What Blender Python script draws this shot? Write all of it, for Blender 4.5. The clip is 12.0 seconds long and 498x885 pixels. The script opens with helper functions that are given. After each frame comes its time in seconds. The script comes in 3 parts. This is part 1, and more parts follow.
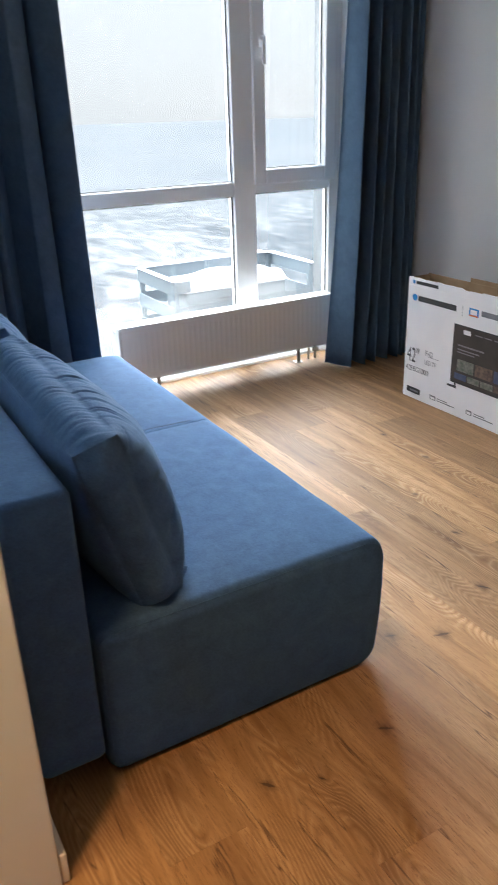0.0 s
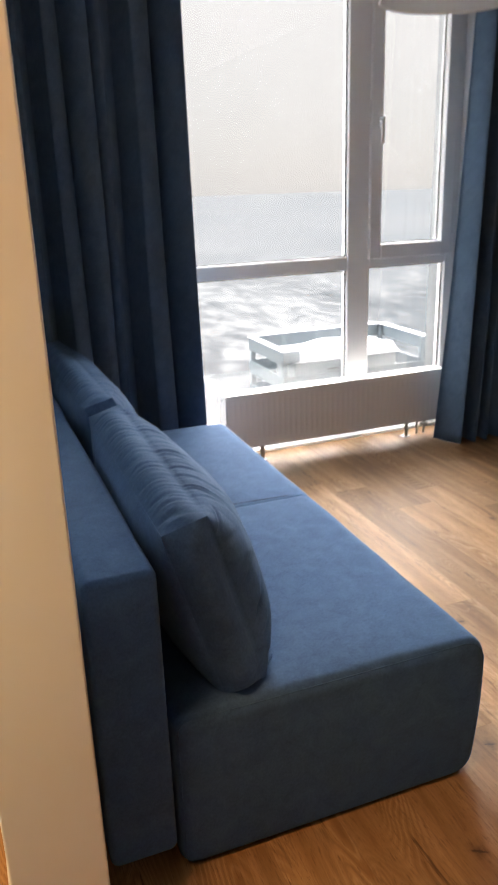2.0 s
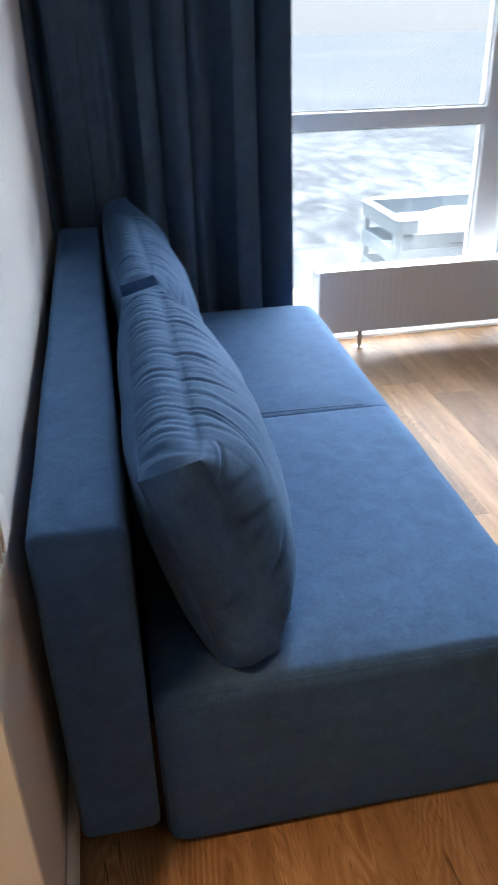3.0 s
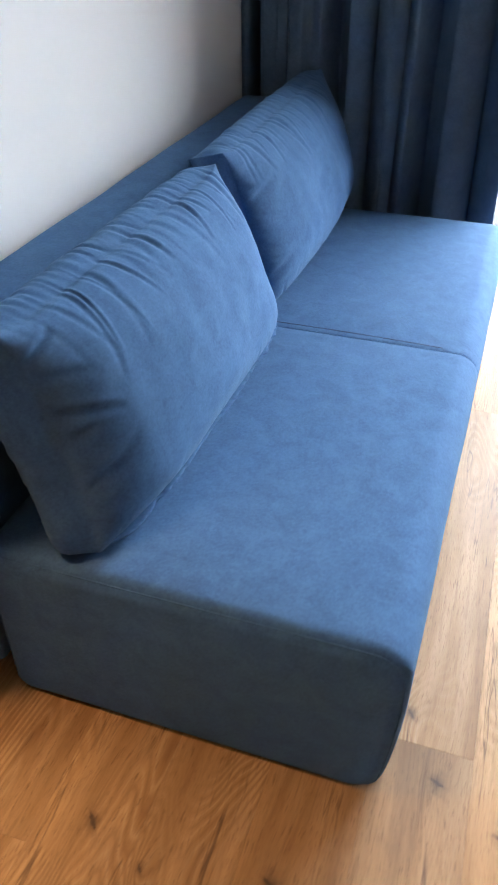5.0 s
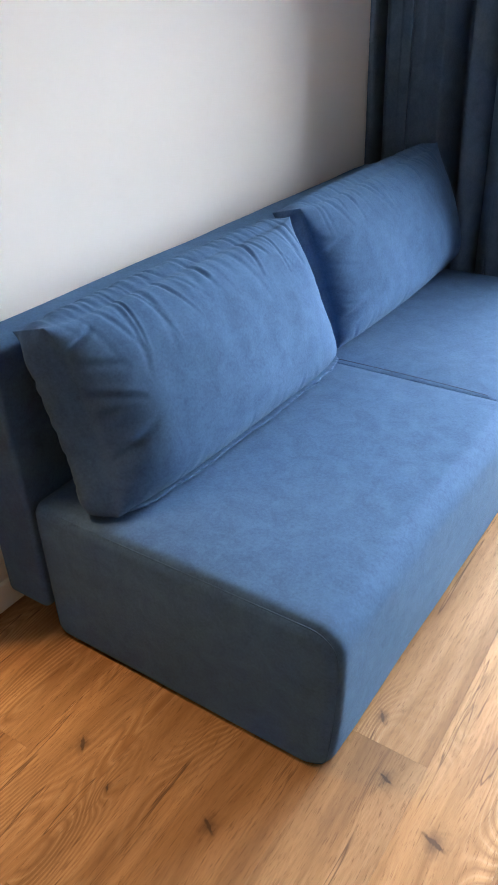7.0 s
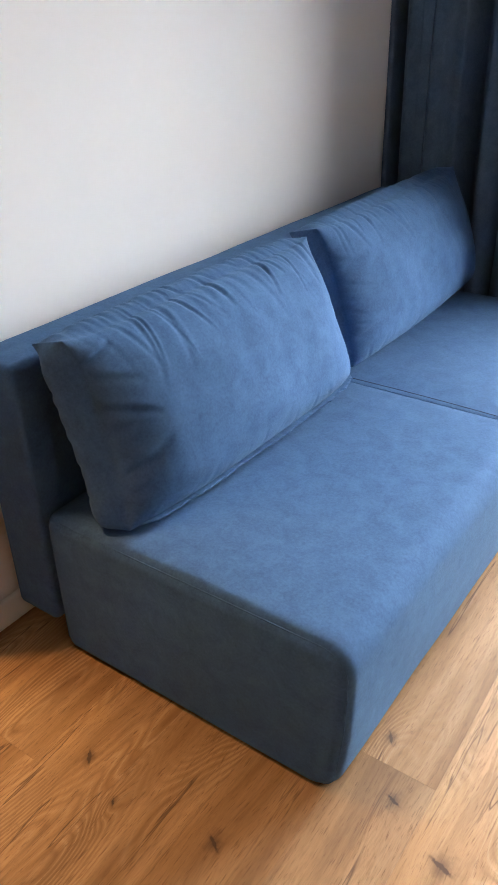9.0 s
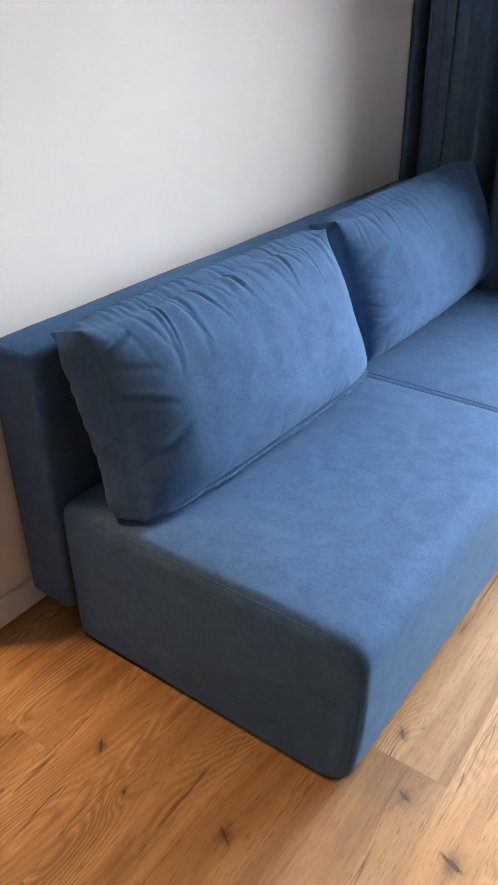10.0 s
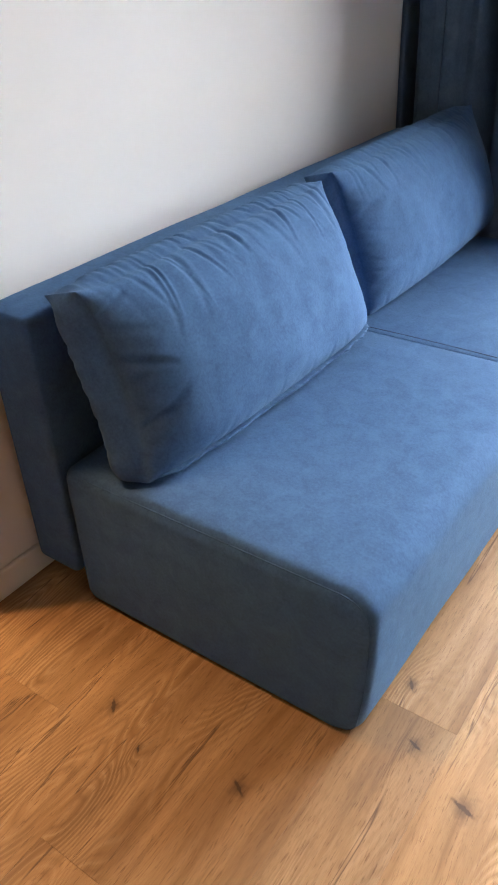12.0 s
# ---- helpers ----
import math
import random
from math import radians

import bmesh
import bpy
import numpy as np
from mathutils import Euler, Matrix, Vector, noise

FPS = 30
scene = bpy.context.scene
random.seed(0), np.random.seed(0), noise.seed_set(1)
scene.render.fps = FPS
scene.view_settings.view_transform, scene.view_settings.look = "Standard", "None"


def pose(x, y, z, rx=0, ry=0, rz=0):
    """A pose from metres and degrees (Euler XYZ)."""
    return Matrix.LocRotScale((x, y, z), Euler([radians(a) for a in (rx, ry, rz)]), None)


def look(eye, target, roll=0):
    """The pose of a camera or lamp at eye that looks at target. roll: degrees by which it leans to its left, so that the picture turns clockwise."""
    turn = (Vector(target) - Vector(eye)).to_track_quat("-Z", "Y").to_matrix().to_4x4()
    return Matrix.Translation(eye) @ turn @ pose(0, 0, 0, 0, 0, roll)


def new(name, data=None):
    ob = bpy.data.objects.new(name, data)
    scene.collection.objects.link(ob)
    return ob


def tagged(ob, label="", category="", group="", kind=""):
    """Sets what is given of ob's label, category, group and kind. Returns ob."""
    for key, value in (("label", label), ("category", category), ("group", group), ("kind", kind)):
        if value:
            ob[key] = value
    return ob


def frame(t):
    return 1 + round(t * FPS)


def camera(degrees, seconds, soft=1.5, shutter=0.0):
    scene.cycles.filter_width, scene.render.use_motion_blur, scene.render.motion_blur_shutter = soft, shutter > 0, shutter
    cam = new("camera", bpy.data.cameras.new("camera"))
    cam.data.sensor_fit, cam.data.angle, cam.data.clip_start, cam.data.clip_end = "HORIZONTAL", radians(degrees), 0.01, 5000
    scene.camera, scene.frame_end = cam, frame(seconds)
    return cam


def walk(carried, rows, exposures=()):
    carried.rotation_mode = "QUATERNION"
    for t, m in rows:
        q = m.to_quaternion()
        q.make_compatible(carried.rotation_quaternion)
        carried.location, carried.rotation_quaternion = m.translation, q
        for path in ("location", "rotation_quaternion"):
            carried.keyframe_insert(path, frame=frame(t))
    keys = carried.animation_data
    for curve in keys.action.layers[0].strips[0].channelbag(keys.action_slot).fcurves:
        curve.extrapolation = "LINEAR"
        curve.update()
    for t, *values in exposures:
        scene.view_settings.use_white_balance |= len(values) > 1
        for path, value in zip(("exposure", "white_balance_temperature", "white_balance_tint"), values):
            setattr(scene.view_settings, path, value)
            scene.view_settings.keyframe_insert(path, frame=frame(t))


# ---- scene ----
cam = camera(36.3, 12.0, soft=1.2, shutter=0.5)
EXPOSURES = [(0.0, 2.80, 6050, 5), (1.0, 2.74, 6150, 6), (1.6, 2.62, 6850, 9), (2.0, 2.62, 6850, 11), (2.5, 2.48, 6000, 6), (3.0, 2.76, 5800, 6), (4.8, 3.22, 5900, 6), (7.0, 3.22, 6250, 8), (12.0, 3.20, 6350, 9)]
PATH = [
    (0, (-0.184, -1.369, 1.479), (0.711, 0.230, 0.675), -1.8),
    (0.5, (-0.267, -1.413, 1.480), (0.589, 0.248, 0.767), -1.9),
    (1, (-0.284, -1.435, 1.516), (0.566, 0.271, 0.915), -1.8),
    (1.5, (-0.249, -1.412, 1.531), (0.564, 0.328, 0.978), -1.9),
    (2, (-0.132, -1.334, 1.51), (0.538, 0.437, 0.867), -1.9),
    (2.5, (0.023, -1.19, 1.481), (0.535, 0.567, 0.673), -1.8),
    (2.8, (0.124, -1.077, 1.459), (0.53, 0.661, 0.556), -1.5),
    (3, (0.185, -0.969, 1.452), (0.499, 0.756, 0.489), -1.4),
    (3.2, (0.247, -0.935, 1.467), (0.45, 0.792, 0.48), -2.1),
    (4.8, (0.936, -0.855, 1.409), (0.472, 0.68, 0.213), -1.1),
    (5, (1.001, -0.808, 1.43), (0.485, 0.712, 0.237), -0.3),
    (5.5, (1.145, -0.766, 1.434), (0.435, 0.685, 0.255), -0.7),
    (6, (1.364, -0.845, 1.444), (0.53, 0.579, 0.314), -0.9),
    (6.5, (1.43, -0.894, 1.452), (0.498, 0.506, 0.37), -1.8),
    (7, (1.448, -0.895, 1.449), (0.469, 0.504, 0.407), -2.4),
    (9, (1.447, -0.908, 1.449), (0.434, 0.497, 0.45), -1.6),
    (9.5, (1.444, -0.911, 1.445), (0.42, 0.485, 0.444), -1.3),
    (10, (1.427, -0.915, 1.447), (0.403, 0.47, 0.431), -0.9),
    (10.5, (1.428, -0.91, 1.441), (0.395, 0.464, 0.418), -1.1),
    (11, (1.429, -0.903, 1.442), (0.39, 0.455, 0.404), -1.5),
    (11.5, (1.425, -0.909, 1.443), (0.395, 0.436, 0.38), -2.1),
    (12, (1.426, -0.908, 1.432), (0.423, 0.428, 0.332), -3.0),
]
walk(cam, [(t, look(eye, target, roll)) for t, eye, target, roll in PATH], EXPOSURES)

# ---- world and light ----
world = bpy.data.worlds.new("overcast_sky")
scene.world = world
world.use_nodes = True
wn, wl = world.node_tree.nodes, world.node_tree.links
wn.clear()
sky = wn.new("ShaderNodeTexSky")
sky.sky_type = "NISHITA"
sky.sun_disc = False
sky.sun_elevation, sky.sun_rotation = radians(35), radians(42)
sky.air_density, sky.dust_density, sky.ozone_density = 1.0, 1.0, 1.0
# an overcast veil, dim and hazy at the horizon and bright overhead
where = wn.new("ShaderNodeTexCoord")
split = wn.new("ShaderNodeSeparateXYZ")
wl.new(where.outputs["Generated"], split.inputs[0])
height = wn.new("ShaderNodeValToRGB")
height.color_ramp.elements[0].position, height.color_ramp.elements[0].color = 0.0, (0.104, 0.1053, 0.107, 1)
band = height.color_ramp.elements.new(0.22)
band.color = (0.126, 0.1274, 0.129, 1)
middle = height.color_ramp.elements.new(0.36)
middle.color = (1.90, 1.93, 1.97, 1)
height.color_ramp.elements[3].position, height.color_ramp.elements[3].color = 0.9, (2.10, 2.13, 2.18, 1)
wl.new(split.outputs[2], height.inputs[0])
cloud = wn.new("ShaderNodeMix")
cloud.data_type, cloud.blend_type = "RGBA", "MULTIPLY"
cloud.inputs[0].default_value = 1.0
cloud.inputs[7].default_value = (8.6, 8.6, 8.6, 1)
wl.new(height.outputs[0], cloud.inputs[6])
veil = wn.new("ShaderNodeMix")
veil.data_type = "RGBA"
veil.inputs[0].default_value = 0.995
wl.new(sky.outputs[0], veil.inputs[6])
wl.new(cloud.outputs[2], veil.inputs[7])
bg = wn.new("ShaderNodeBackground")
bg.inputs[1].default_value = 0.15
wl.new(veil.outputs[2], bg.inputs[0])
wout = wn.new("ShaderNodeOutputWorld")
wl.new(bg.outputs[0], wout.inputs[0])


def lamp(name, kind, m, energy, colour, **more):
    data = bpy.data.lights.new(name, kind)
    data.energy, data.color = energy, colour
    if "size" in more:
        data.shape, data.size = "DISK", more["size"]
    if "radius" in more:
        data.shadow_soft_size = more["radius"]
    ob = new(name, data)
    ob.matrix_basis = m
    return ob


sun = lamp("sun", "SUN", look((12, 13.5, 12.5), (0, 0, 0)), 4.6, (0.98, 0.98, 1.0))
sun.data.angle = radians(80)
HALL_LAMPS = [(-0.26, -0.42, 2.76, 1.14)]
for lx, ly, lz, watts in HALL_LAMPS:
    spot = lamp("hall_light", "AREA", pose(lx, ly, lz - 0.03), watts, (1.0, 0.54, 0.24), size=0.09)
    spot.data.spread = radians(78)
# added warm fill past the wall's free end; no such lamp is known
lamp("hall_fill_light", "AREA", look((-1.00, -0.47, 1.35), (-0.10, -0.215, 0.5)), 2.5, (1.0, 0.70, 0.36), size=0.55)


# ---- materials ----
def material(name, rough=0.6, metal=0.0, sheen=0.0):
    m = bpy.data.materials.new(name)
    m.use_nodes = True
    b = m.node_tree.nodes["Principled BSDF"]
    b.inputs["Roughness"].default_value, b.inputs["Metallic"].default_value = rough, metal
    b.inputs["Sheen Weight"].default_value = sheen
    return m, m.node_tree.nodes, m.node_tree.links, b


def math_node(n, l, op, a, b=None, c=None):
    q = n.new("ShaderNodeMath")
    q.operation = op
    for i, v in enumerate((a, b, c)):
        if v is None:
            continue
        if isinstance(v, (int, float)):
            q.inputs[i].default_value = v
        else:
            l.new(v, q.inputs[i])
    return q.outputs[0]


def noise_node(n, l, vec, scale, detail=4, rough=0.55, distort=0.0):
    q = n.new("ShaderNodeTexNoise")
    q.inputs["Scale"].default_value, q.inputs["Detail"].default_value = scale, detail
    q.inputs["Roughness"].default_value, q.inputs["Distortion"].default_value = rough, distort
    l.new(vec, q.inputs["Vector"])
    return q.outputs["Fac"]


def ramp(n, l, fac, stops):
    q = n.new("ShaderNodeValToRGB")
    e = q.color_ramp.elements
    while len(e) < len(stops):
        e.new(0.5)
    for el, (p, c) in zip(e, stops):
        el.position, el.color = p, (*c, 1) if len(c) == 3 else c
    l.new(fac, q.inputs[0])
    return q.outputs[0]


def mix(n, l, fac, a, b, mode="MIX"):
    q = n.new("ShaderNodeMix")
    q.data_type, q.blend_type = "RGBA", mode
    for i, v in ((0, fac), (6, a), (7, b)):
        if isinstance(v, (int, float)):
            q.inputs[i].default_value = v
        elif isinstance(v, tuple):
            q.inputs[i].default_value = (*v, 1)
        else:
            l.new(v, q.inputs[i])
    return q.outputs[2]


def bump(n, l, height, strength, dist, b, after=None):
    q = n.new("ShaderNodeBump")
    q.inputs["Strength"].default_value, q.inputs["Distance"].default_value = strength, dist
    l.new(height, q.inputs["Height"])
    if after is not None:
        l.new(after, q.inputs["Normal"])
    l.new(q.outputs[0], b.inputs["Normal"])
    return q.outputs[0]


def spot_of(n):
    return n.new("ShaderNodeNewGeometry").outputs["Position"]


def scaled(n, l, vec, s):
    q = n.new("ShaderNodeMapping")
    q.inputs["Scale"].default_value = s
    l.new(vec, q.inputs["Vector"])
    return q.outputs[0]


def grained(name, a, b, scale, rough=0.6, metal=0.0, relief=0.1, fine=400.0, sheen=0.0):
    """Paint, plastic or metal with a slow variation between two tints and a fine relief."""
    m, n, l, p = material(name, rough, metal, sheen)
    pos = spot_of(n)
    l.new(ramp(n, l, noise_node(n, l, pos, scale), [(0.3, a), (0.7, b)]), p.inputs["Base Color"])
    bump(n, l, noise_node(n, l, pos, fine, 2), relief, 0.001, p)
    return m


def velour(name, dark, light, sheen=0.35):
    m, n, l, p = material(name, 0.9, 0.0, sheen)
    pos = spot_of(n)
    nap = noise_node(n, l, pos, 17.0, 7, 0.70, 0.6)
    small = noise_node(n, l, pos, 150.0, 5, 0.75, 0.3)
    both = math_node(n, l, "MULTIPLY_ADD", small, 0.55, math_node(n, l, "MULTIPLY", nap, 0.52))
    l.new(ramp(n, l, both, [(0.40, dark), (0.66, light)]), p.inputs["Base Color"])
    p.inputs["Sheen Roughness"].default_value = 0.45
    p.inputs["Sheen Tint"].default_value = (0.40, 0.70, 1.0, 1)
    p.inputs["Specular IOR Level"].default_value = 0.15
    first = bump(n, l, noise_node(n, l, pos, 1500.0, 2), 0.25, 0.0006, p)
    bump(n, l, noise_node(n, l, pos, 22.0, 3), 0.10, 0.004, p, first)
    return m


M_SOFA = velour("blue_velour", (0.043, 0.092, 0.197), (0.068, 0.143, 0.284), 0.12)
M_STITCH = grained("navy_thread", (0.022, 0.046, 0.105), (0.03, 0.06, 0.13), 60.0, 0.7)
M_CURTAIN = velour("navy_curtain_cloth", (0.062, 0.104, 0.162), (0.096, 0.150, 0.225), 0.2)
M_WALL = grained("white_wall_paint", (0.70, 0.698, 0.69), (0.74, 0.738, 0.73), 1.2, 0.75, relief=0.12, fine=260.0)
# cool pale tint chosen so that bounce light fills the sofa's dark end
M_BOUNCE = grained("pale_bounce_paint", (0.74, 0.75, 0.77), (0.78, 0.79, 0.81), 1.2, 0.75, relief=0.12, fine=260.0)
M_CEIL = grained("white_ceiling_paint", (0.80, 0.80, 0.79), (0.83, 0.83, 0.82), 1.0, 0.8)
M_TRIM = grained("white_trim", (0.74, 0.735, 0.72), (0.80, 0.795, 0.78), 3.0, 0.4)
M_PVC = grained("white_window_plastic", (0.80, 0.81, 0.81), (0.85, 0.86, 0.86), 2.0, 0.35, relief=0.03)
M_GASKET = grained("grey_gasket", (0.05, 0.05, 0.05), (0.08, 0.08, 0.08), 9.0, 0.6)
M_RAD = grained("white_radiator_enamel", (0.78, 0.77, 0.75), (0.82, 0.81, 0.79), 2.0, 0.35, relief=0.03)
M_CHROME = grained("brushed_steel", (0.45, 0.45, 0.45), (0.55, 0.55, 0.55), 20.0, 0.3, 1.0)
M_BLACK = grained("black_plastic", (0.015, 0.015, 0.016), (0.03, 0.03, 0.03), 8.0, 0.5)
M_CARD = grained("brown_cardboard", (0.30, 0.19, 0.10), (0.38, 0.25, 0.14), 14.0, 0.9, relief=0.3)
M_PRINT = grained("white_printed_card", (0.80, 0.80, 0.82), (0.86, 0.86, 0.87), 5.0, 0.45, relief=0.06, fine=60.0)
M_INK = grained("black_ink", (0.02, 0.02, 0.025), (0.035, 0.035, 0.04), 30.0, 0.5)
M_GREYINK = grained("grey_ink", (0.16, 0.16, 0.18), (0.22, 0.22, 0.24), 30.0, 0.5)
M_BLUEINK = grained("blue_ink", (0.01, 0.20, 0.55), (0.02, 0.26, 0.62), 30.0, 0.5)
M_ORANGEINK = grained("orange_ink", (0.65, 0.16, 0.05), (0.75, 0.22, 0.06), 30.0, 0.5)
M_SCREEN = grained("printed_screen", (0.020, 0.017, 0.016), (0.055, 0.045, 0.040), 7.0, 0.4)
M_THUMB = grained("printed_thumbnail", (0.05, 0.09, 0.06), (0.28, 0.27, 0.24), 45.0, 0.5)
M_THUMBB = grained("printed_brown_thumbnail", (0.05, 0.035, 0.03), (0.20, 0.14, 0.10), 45.0, 0.5)
M_THUMBC = grained("printed_blue_thumbnail", (0.04, 0.07, 0.16), (0.08, 0.11, 0.20), 45.0, 0.5)
M_DARKWOOD = grained("dark_brown_laminate", (0.035, 0.024, 0.018), (0.06, 0.04, 0.03), 6.0, 0.45)
M_RAIL = grained("grey_painted_steel", (0.098, 0.120, 0.135), (0.118, 0.142, 0.157), 5.0, 0.5)
# snow greyed below its own white: dimmer outdoor light put into the colour
M_SNOW = grained("dimmed_snow", (0.48, 0.50, 0.52), (0.54, 0.56, 0.57), 6.0, 0.9, relief=0.6, fine=40.0)
M_FACADE = grained("facade_panel", (0.10, 0.11, 0.115), (0.13, 0.14, 0.145), 2.0, 0.7)
M_ACBODY = grained("air_conditioner_casing", (0.17, 0.19, 0.20), (0.20, 0.22, 0.23), 4.0, 0.45)


def linen():
    m, n, l, p = material("grey_linen_shade", 0.9)
    pos = spot_of(n)
    warp = noise_node(n, l, scaled(n, l, pos, (260, 260, 6)), 1.0, 3)
    weft = noise_node(n, l, scaled(n, l, pos, (8, 8, 420)), 1.0, 3)
    weave = math_node(n, l, "ADD", warp, weft)
    l.new(ramp(n, l, weave, [(0.7, (0.58, 0.575, 0.57)), (1.25, (0.74, 0.735, 0.73))]), p.inputs["Base Color"])
    bump(n, l, weave, 0.3, 0.001, p)
    back = n.new("ShaderNodeBsdfTranslucent")
    back.inputs[0].default_value = (0.75, 0.745, 0.74, 1)
    both = n.new("ShaderNodeMixShader")
    both.inputs[0].default_value = 0.45
    out = n["Material Output"]
    l.new(p.outputs[0], both.inputs[1])
    l.new(back.outputs[0], both.inputs[2])
    l.new(both.outputs[0], out.inputs[0])
    return m


M_LINEN = linen()


def glass():
    m, n, l, p = material("window_glass")
    clear = n.new("ShaderNodeBsdfTransparent")
    clear.inputs[0].default_value = (0.965, 0.965, 0.97, 1)
    gloss = n.new("ShaderNodeBsdfGlossy")
    gloss.inputs["Roughness"].default_value = 0.02
    fr = n.new("ShaderNodeFresnel")
    fr.inputs[0].default_value = 1.45
    both = n.new("ShaderNodeMixShader")
    l.new(fr.outputs[0], both.inputs[0])
    l.new(clear.outputs[0], both.inputs[1])
    l.new(gloss.outputs[0], both.inputs[2])
    l.new(both.outputs[0], n["Material Output"].inputs[0])
    return m


M_GLASS = glass()

KNOTS = [(0.484, -0.216, 1.0), (0.605, -0.267, 0.5), (0.837, -0.22, 1.0), (1.018, 0.205, 0.9), (1.091, 0.065, 0.9), (1.229, -0.012, 1.3), (1.69, 0.41, 0.9), (1.515, 0.103, 1.1), (2.06, 1.29, 0.8), (2.055, 0.98, 0.9), (1.77, 0.73, 0.7), (1.40, 0.62, 0.8), (1.95, 0.30, 1.0), (0.30, -0.55, 0.8)]


def oak():
    """Oak laminate: long grain, slow tint from plank to plank, dark knots that bend the grain."""
    m, n, l, p = material("oak_laminate", 0.6)
    pos = spot_of(n)
    sep = n.new("ShaderNodeSeparateXYZ")
    l.new(pos, sep.inputs[0])
    x, y = sep.outputs[0], sep.outputs[1]
    rnd = n.new("ShaderNodeObjectInfo").outputs["Random"]
    bend, dark = None, None
    wob = math_node(n, l, "MAXIMUM", noise_node(n, l, pos, 60.0, 4, 0.6), 0.27)
    wander = math_node(n, l, "MULTIPLY_ADD", noise_node(n, l, pos, 110.0, 3, 0.6), 0.010, -0.005)
    for kx, ky, size in KNOTS:
        dx, dy = math_node(n, l, "SUBTRACT", x, kx), math_node(n, l, "SUBTRACT", y, ky)
        near = math_node(n, l, "MULTIPLY", math_node(n, l, "MULTIPLY", dx, dx), 1 / (0.045 * size) ** 2)
        along = math_node(n, l, "MULTIPLY", math_node(n, l, "MULTIPLY", dy, dy), 1 / (0.13 * size) ** 2)
        g = math_node(n, l, "EXPONENT", math_node(n, l, "MULTIPLY", math_node(n, l, "ADD", near, along), -1.0))
        bend = g if bend is None else math_node(n, l, "ADD", bend, g)
        kd = math_node(n, l, "ADD", math_node(n, l, "MULTIPLY", near, 13.0), math_node(n, l, "MULTIPLY", along, 60.0))
        kd = math_node(n, l, "MULTIPLY", kd, math_node(n, l, "MULTIPLY_ADD", wob, 4.2, -0.9))
        halo = math_node(n, l, "EXPONENT", math_node(n, l, "MULTIPLY", kd, -0.55))
        turn = (kx * 57.3 + ky * 31.7) % 0.9 + 0.55
        ca, sa = math.cos(turn), math.sin(turn)
        du = math_node(n, l, "MULTIPLY_ADD", dx, ca, math_node(n, l, "MULTIPLY_ADD", dy, sa, wander))
        dv = math_node(n, l, "MULTIPLY_ADD", dy, ca, math_node(n, l, "MULTIPLY", dx, -sa))
        du = math_node(n, l, "ABSOLUTE", math_node(n, l, "MULTIPLY", du, 1 / (0.0026 * size)))
        dv = math_node(n, l, "MULTIPLY", math_node(n, l, "MULTIPLY", dv, dv), 1 / (0.0155 * size) ** 2)
        line = math_node(n, l, "EXPONENT", math_node(n, l, "MULTIPLY", math_node(n, l, "ADD", math_node(n, l, "MULTIPLY", du, du), dv), -1.0))
        k = math_node(n, l, "MULTIPLY_ADD", halo, 0.34, math_node(n, l, "MULTIPLY", line, 0.75))
        dark = k if dark is None else math_node(n, l, "ADD", dark, k)
    shift = math_node(n, l, "MULTIPLY_ADD", rnd, 37.0, math_node(n, l, "MULTIPLY", bend, 0.016))
    gx = math_node(n, l, "ADD", x, shift)
    co = n.new("ShaderNodeCombineXYZ")
    l.new(gx, co.inputs[0])
    l.new(y, co.inputs[1])
    l.new(math_node(n, l, "MULTIPLY", rnd, 9.0), co.inputs[2])
    co = co.outputs[0]
    broad = noise_node(n, l, scaled(n, l, co, (15, 1.0, 1)), 1.0, 5, 0.55, 0.2)
    streak = noise_node(n, l, scaled(n, l, co, (80, 6.5, 1)), 1.0, 4, 0.65, 0.12)
    fine = noise_node(n, l, scaled(n, l, co, (480, 40, 1)), 1.0, 3, 0.6)
    # growth rings: thin contour lines of a long, slow field
    field = noise_node(n, l, scaled(n, l, co, (6.0, 1.3, 1)), 1.0, 2, 0.25)
    field = math_node(n, l, "MULTIPLY_ADD", bend, 0.05, field)
    wave = math_node(n, l, "SINE", math_node(n, l, "MULTIPLY", field, 290.0))
    where = ramp(n, l, noise_node(n, l, scaled(n, l, co, (5, 1.2, 1)), 1.0, 2), [(0.46, (0.02, 0.02, 0.02)), (0.63, (1, 1, 1))])
    up = math_node(n, l, "MULTIPLY_ADD", wave, 0.5, 0.5)
    ring = math_node(n, l, "MULTIPLY", math_node(n, l, "POWER", up, 6.0), where)
    gap = math_node(n, l, "MULTIPLY", math_node(n, l, "POWER", math_node(n, l, "SUBTRACT", 1.0, up), 5.0), where)
    base = ramp(n, l, broad, [(0.30, (0.212, 0.110, 0.044)), (0.5, (0.348, 0.197, 0.086)), (0.70, (0.470, 0.285, 0.142))])
    base = mix(n, l, ramp(n, l, streak, [(0.50, (0, 0, 0)), (0.74, (0.60, 0.60, 0.60))]), base, (0.200, 0.105, 0.048))
    base = mix(n, l, math_node(n, l, "MULTIPLY", ring, 0.40), base, (0.56, 0.39, 0.23))
    base = mix(n, l, math_node(n, l, "MULTIPLY", gap, 0.52), base, (0.190, 0.095, 0.040))
    base = mix(n, l, ramp(n, l, fine, [(0.48, (0, 0, 0)), (0.66, (0.28, 0.28, 0.28))]), base, (0.19, 0.100, 0.046))
    pores = noise_node(n, l, scaled(n, l, co, (260, 22, 1)), 1.0, 4, 0.7)
    base = mix(n, l, ramp(n, l, pores, [(0.56, (0, 0, 0)), (0.66, (0.66, 0.66, 0.66))]), base, (0.150, 0.074, 0.032))
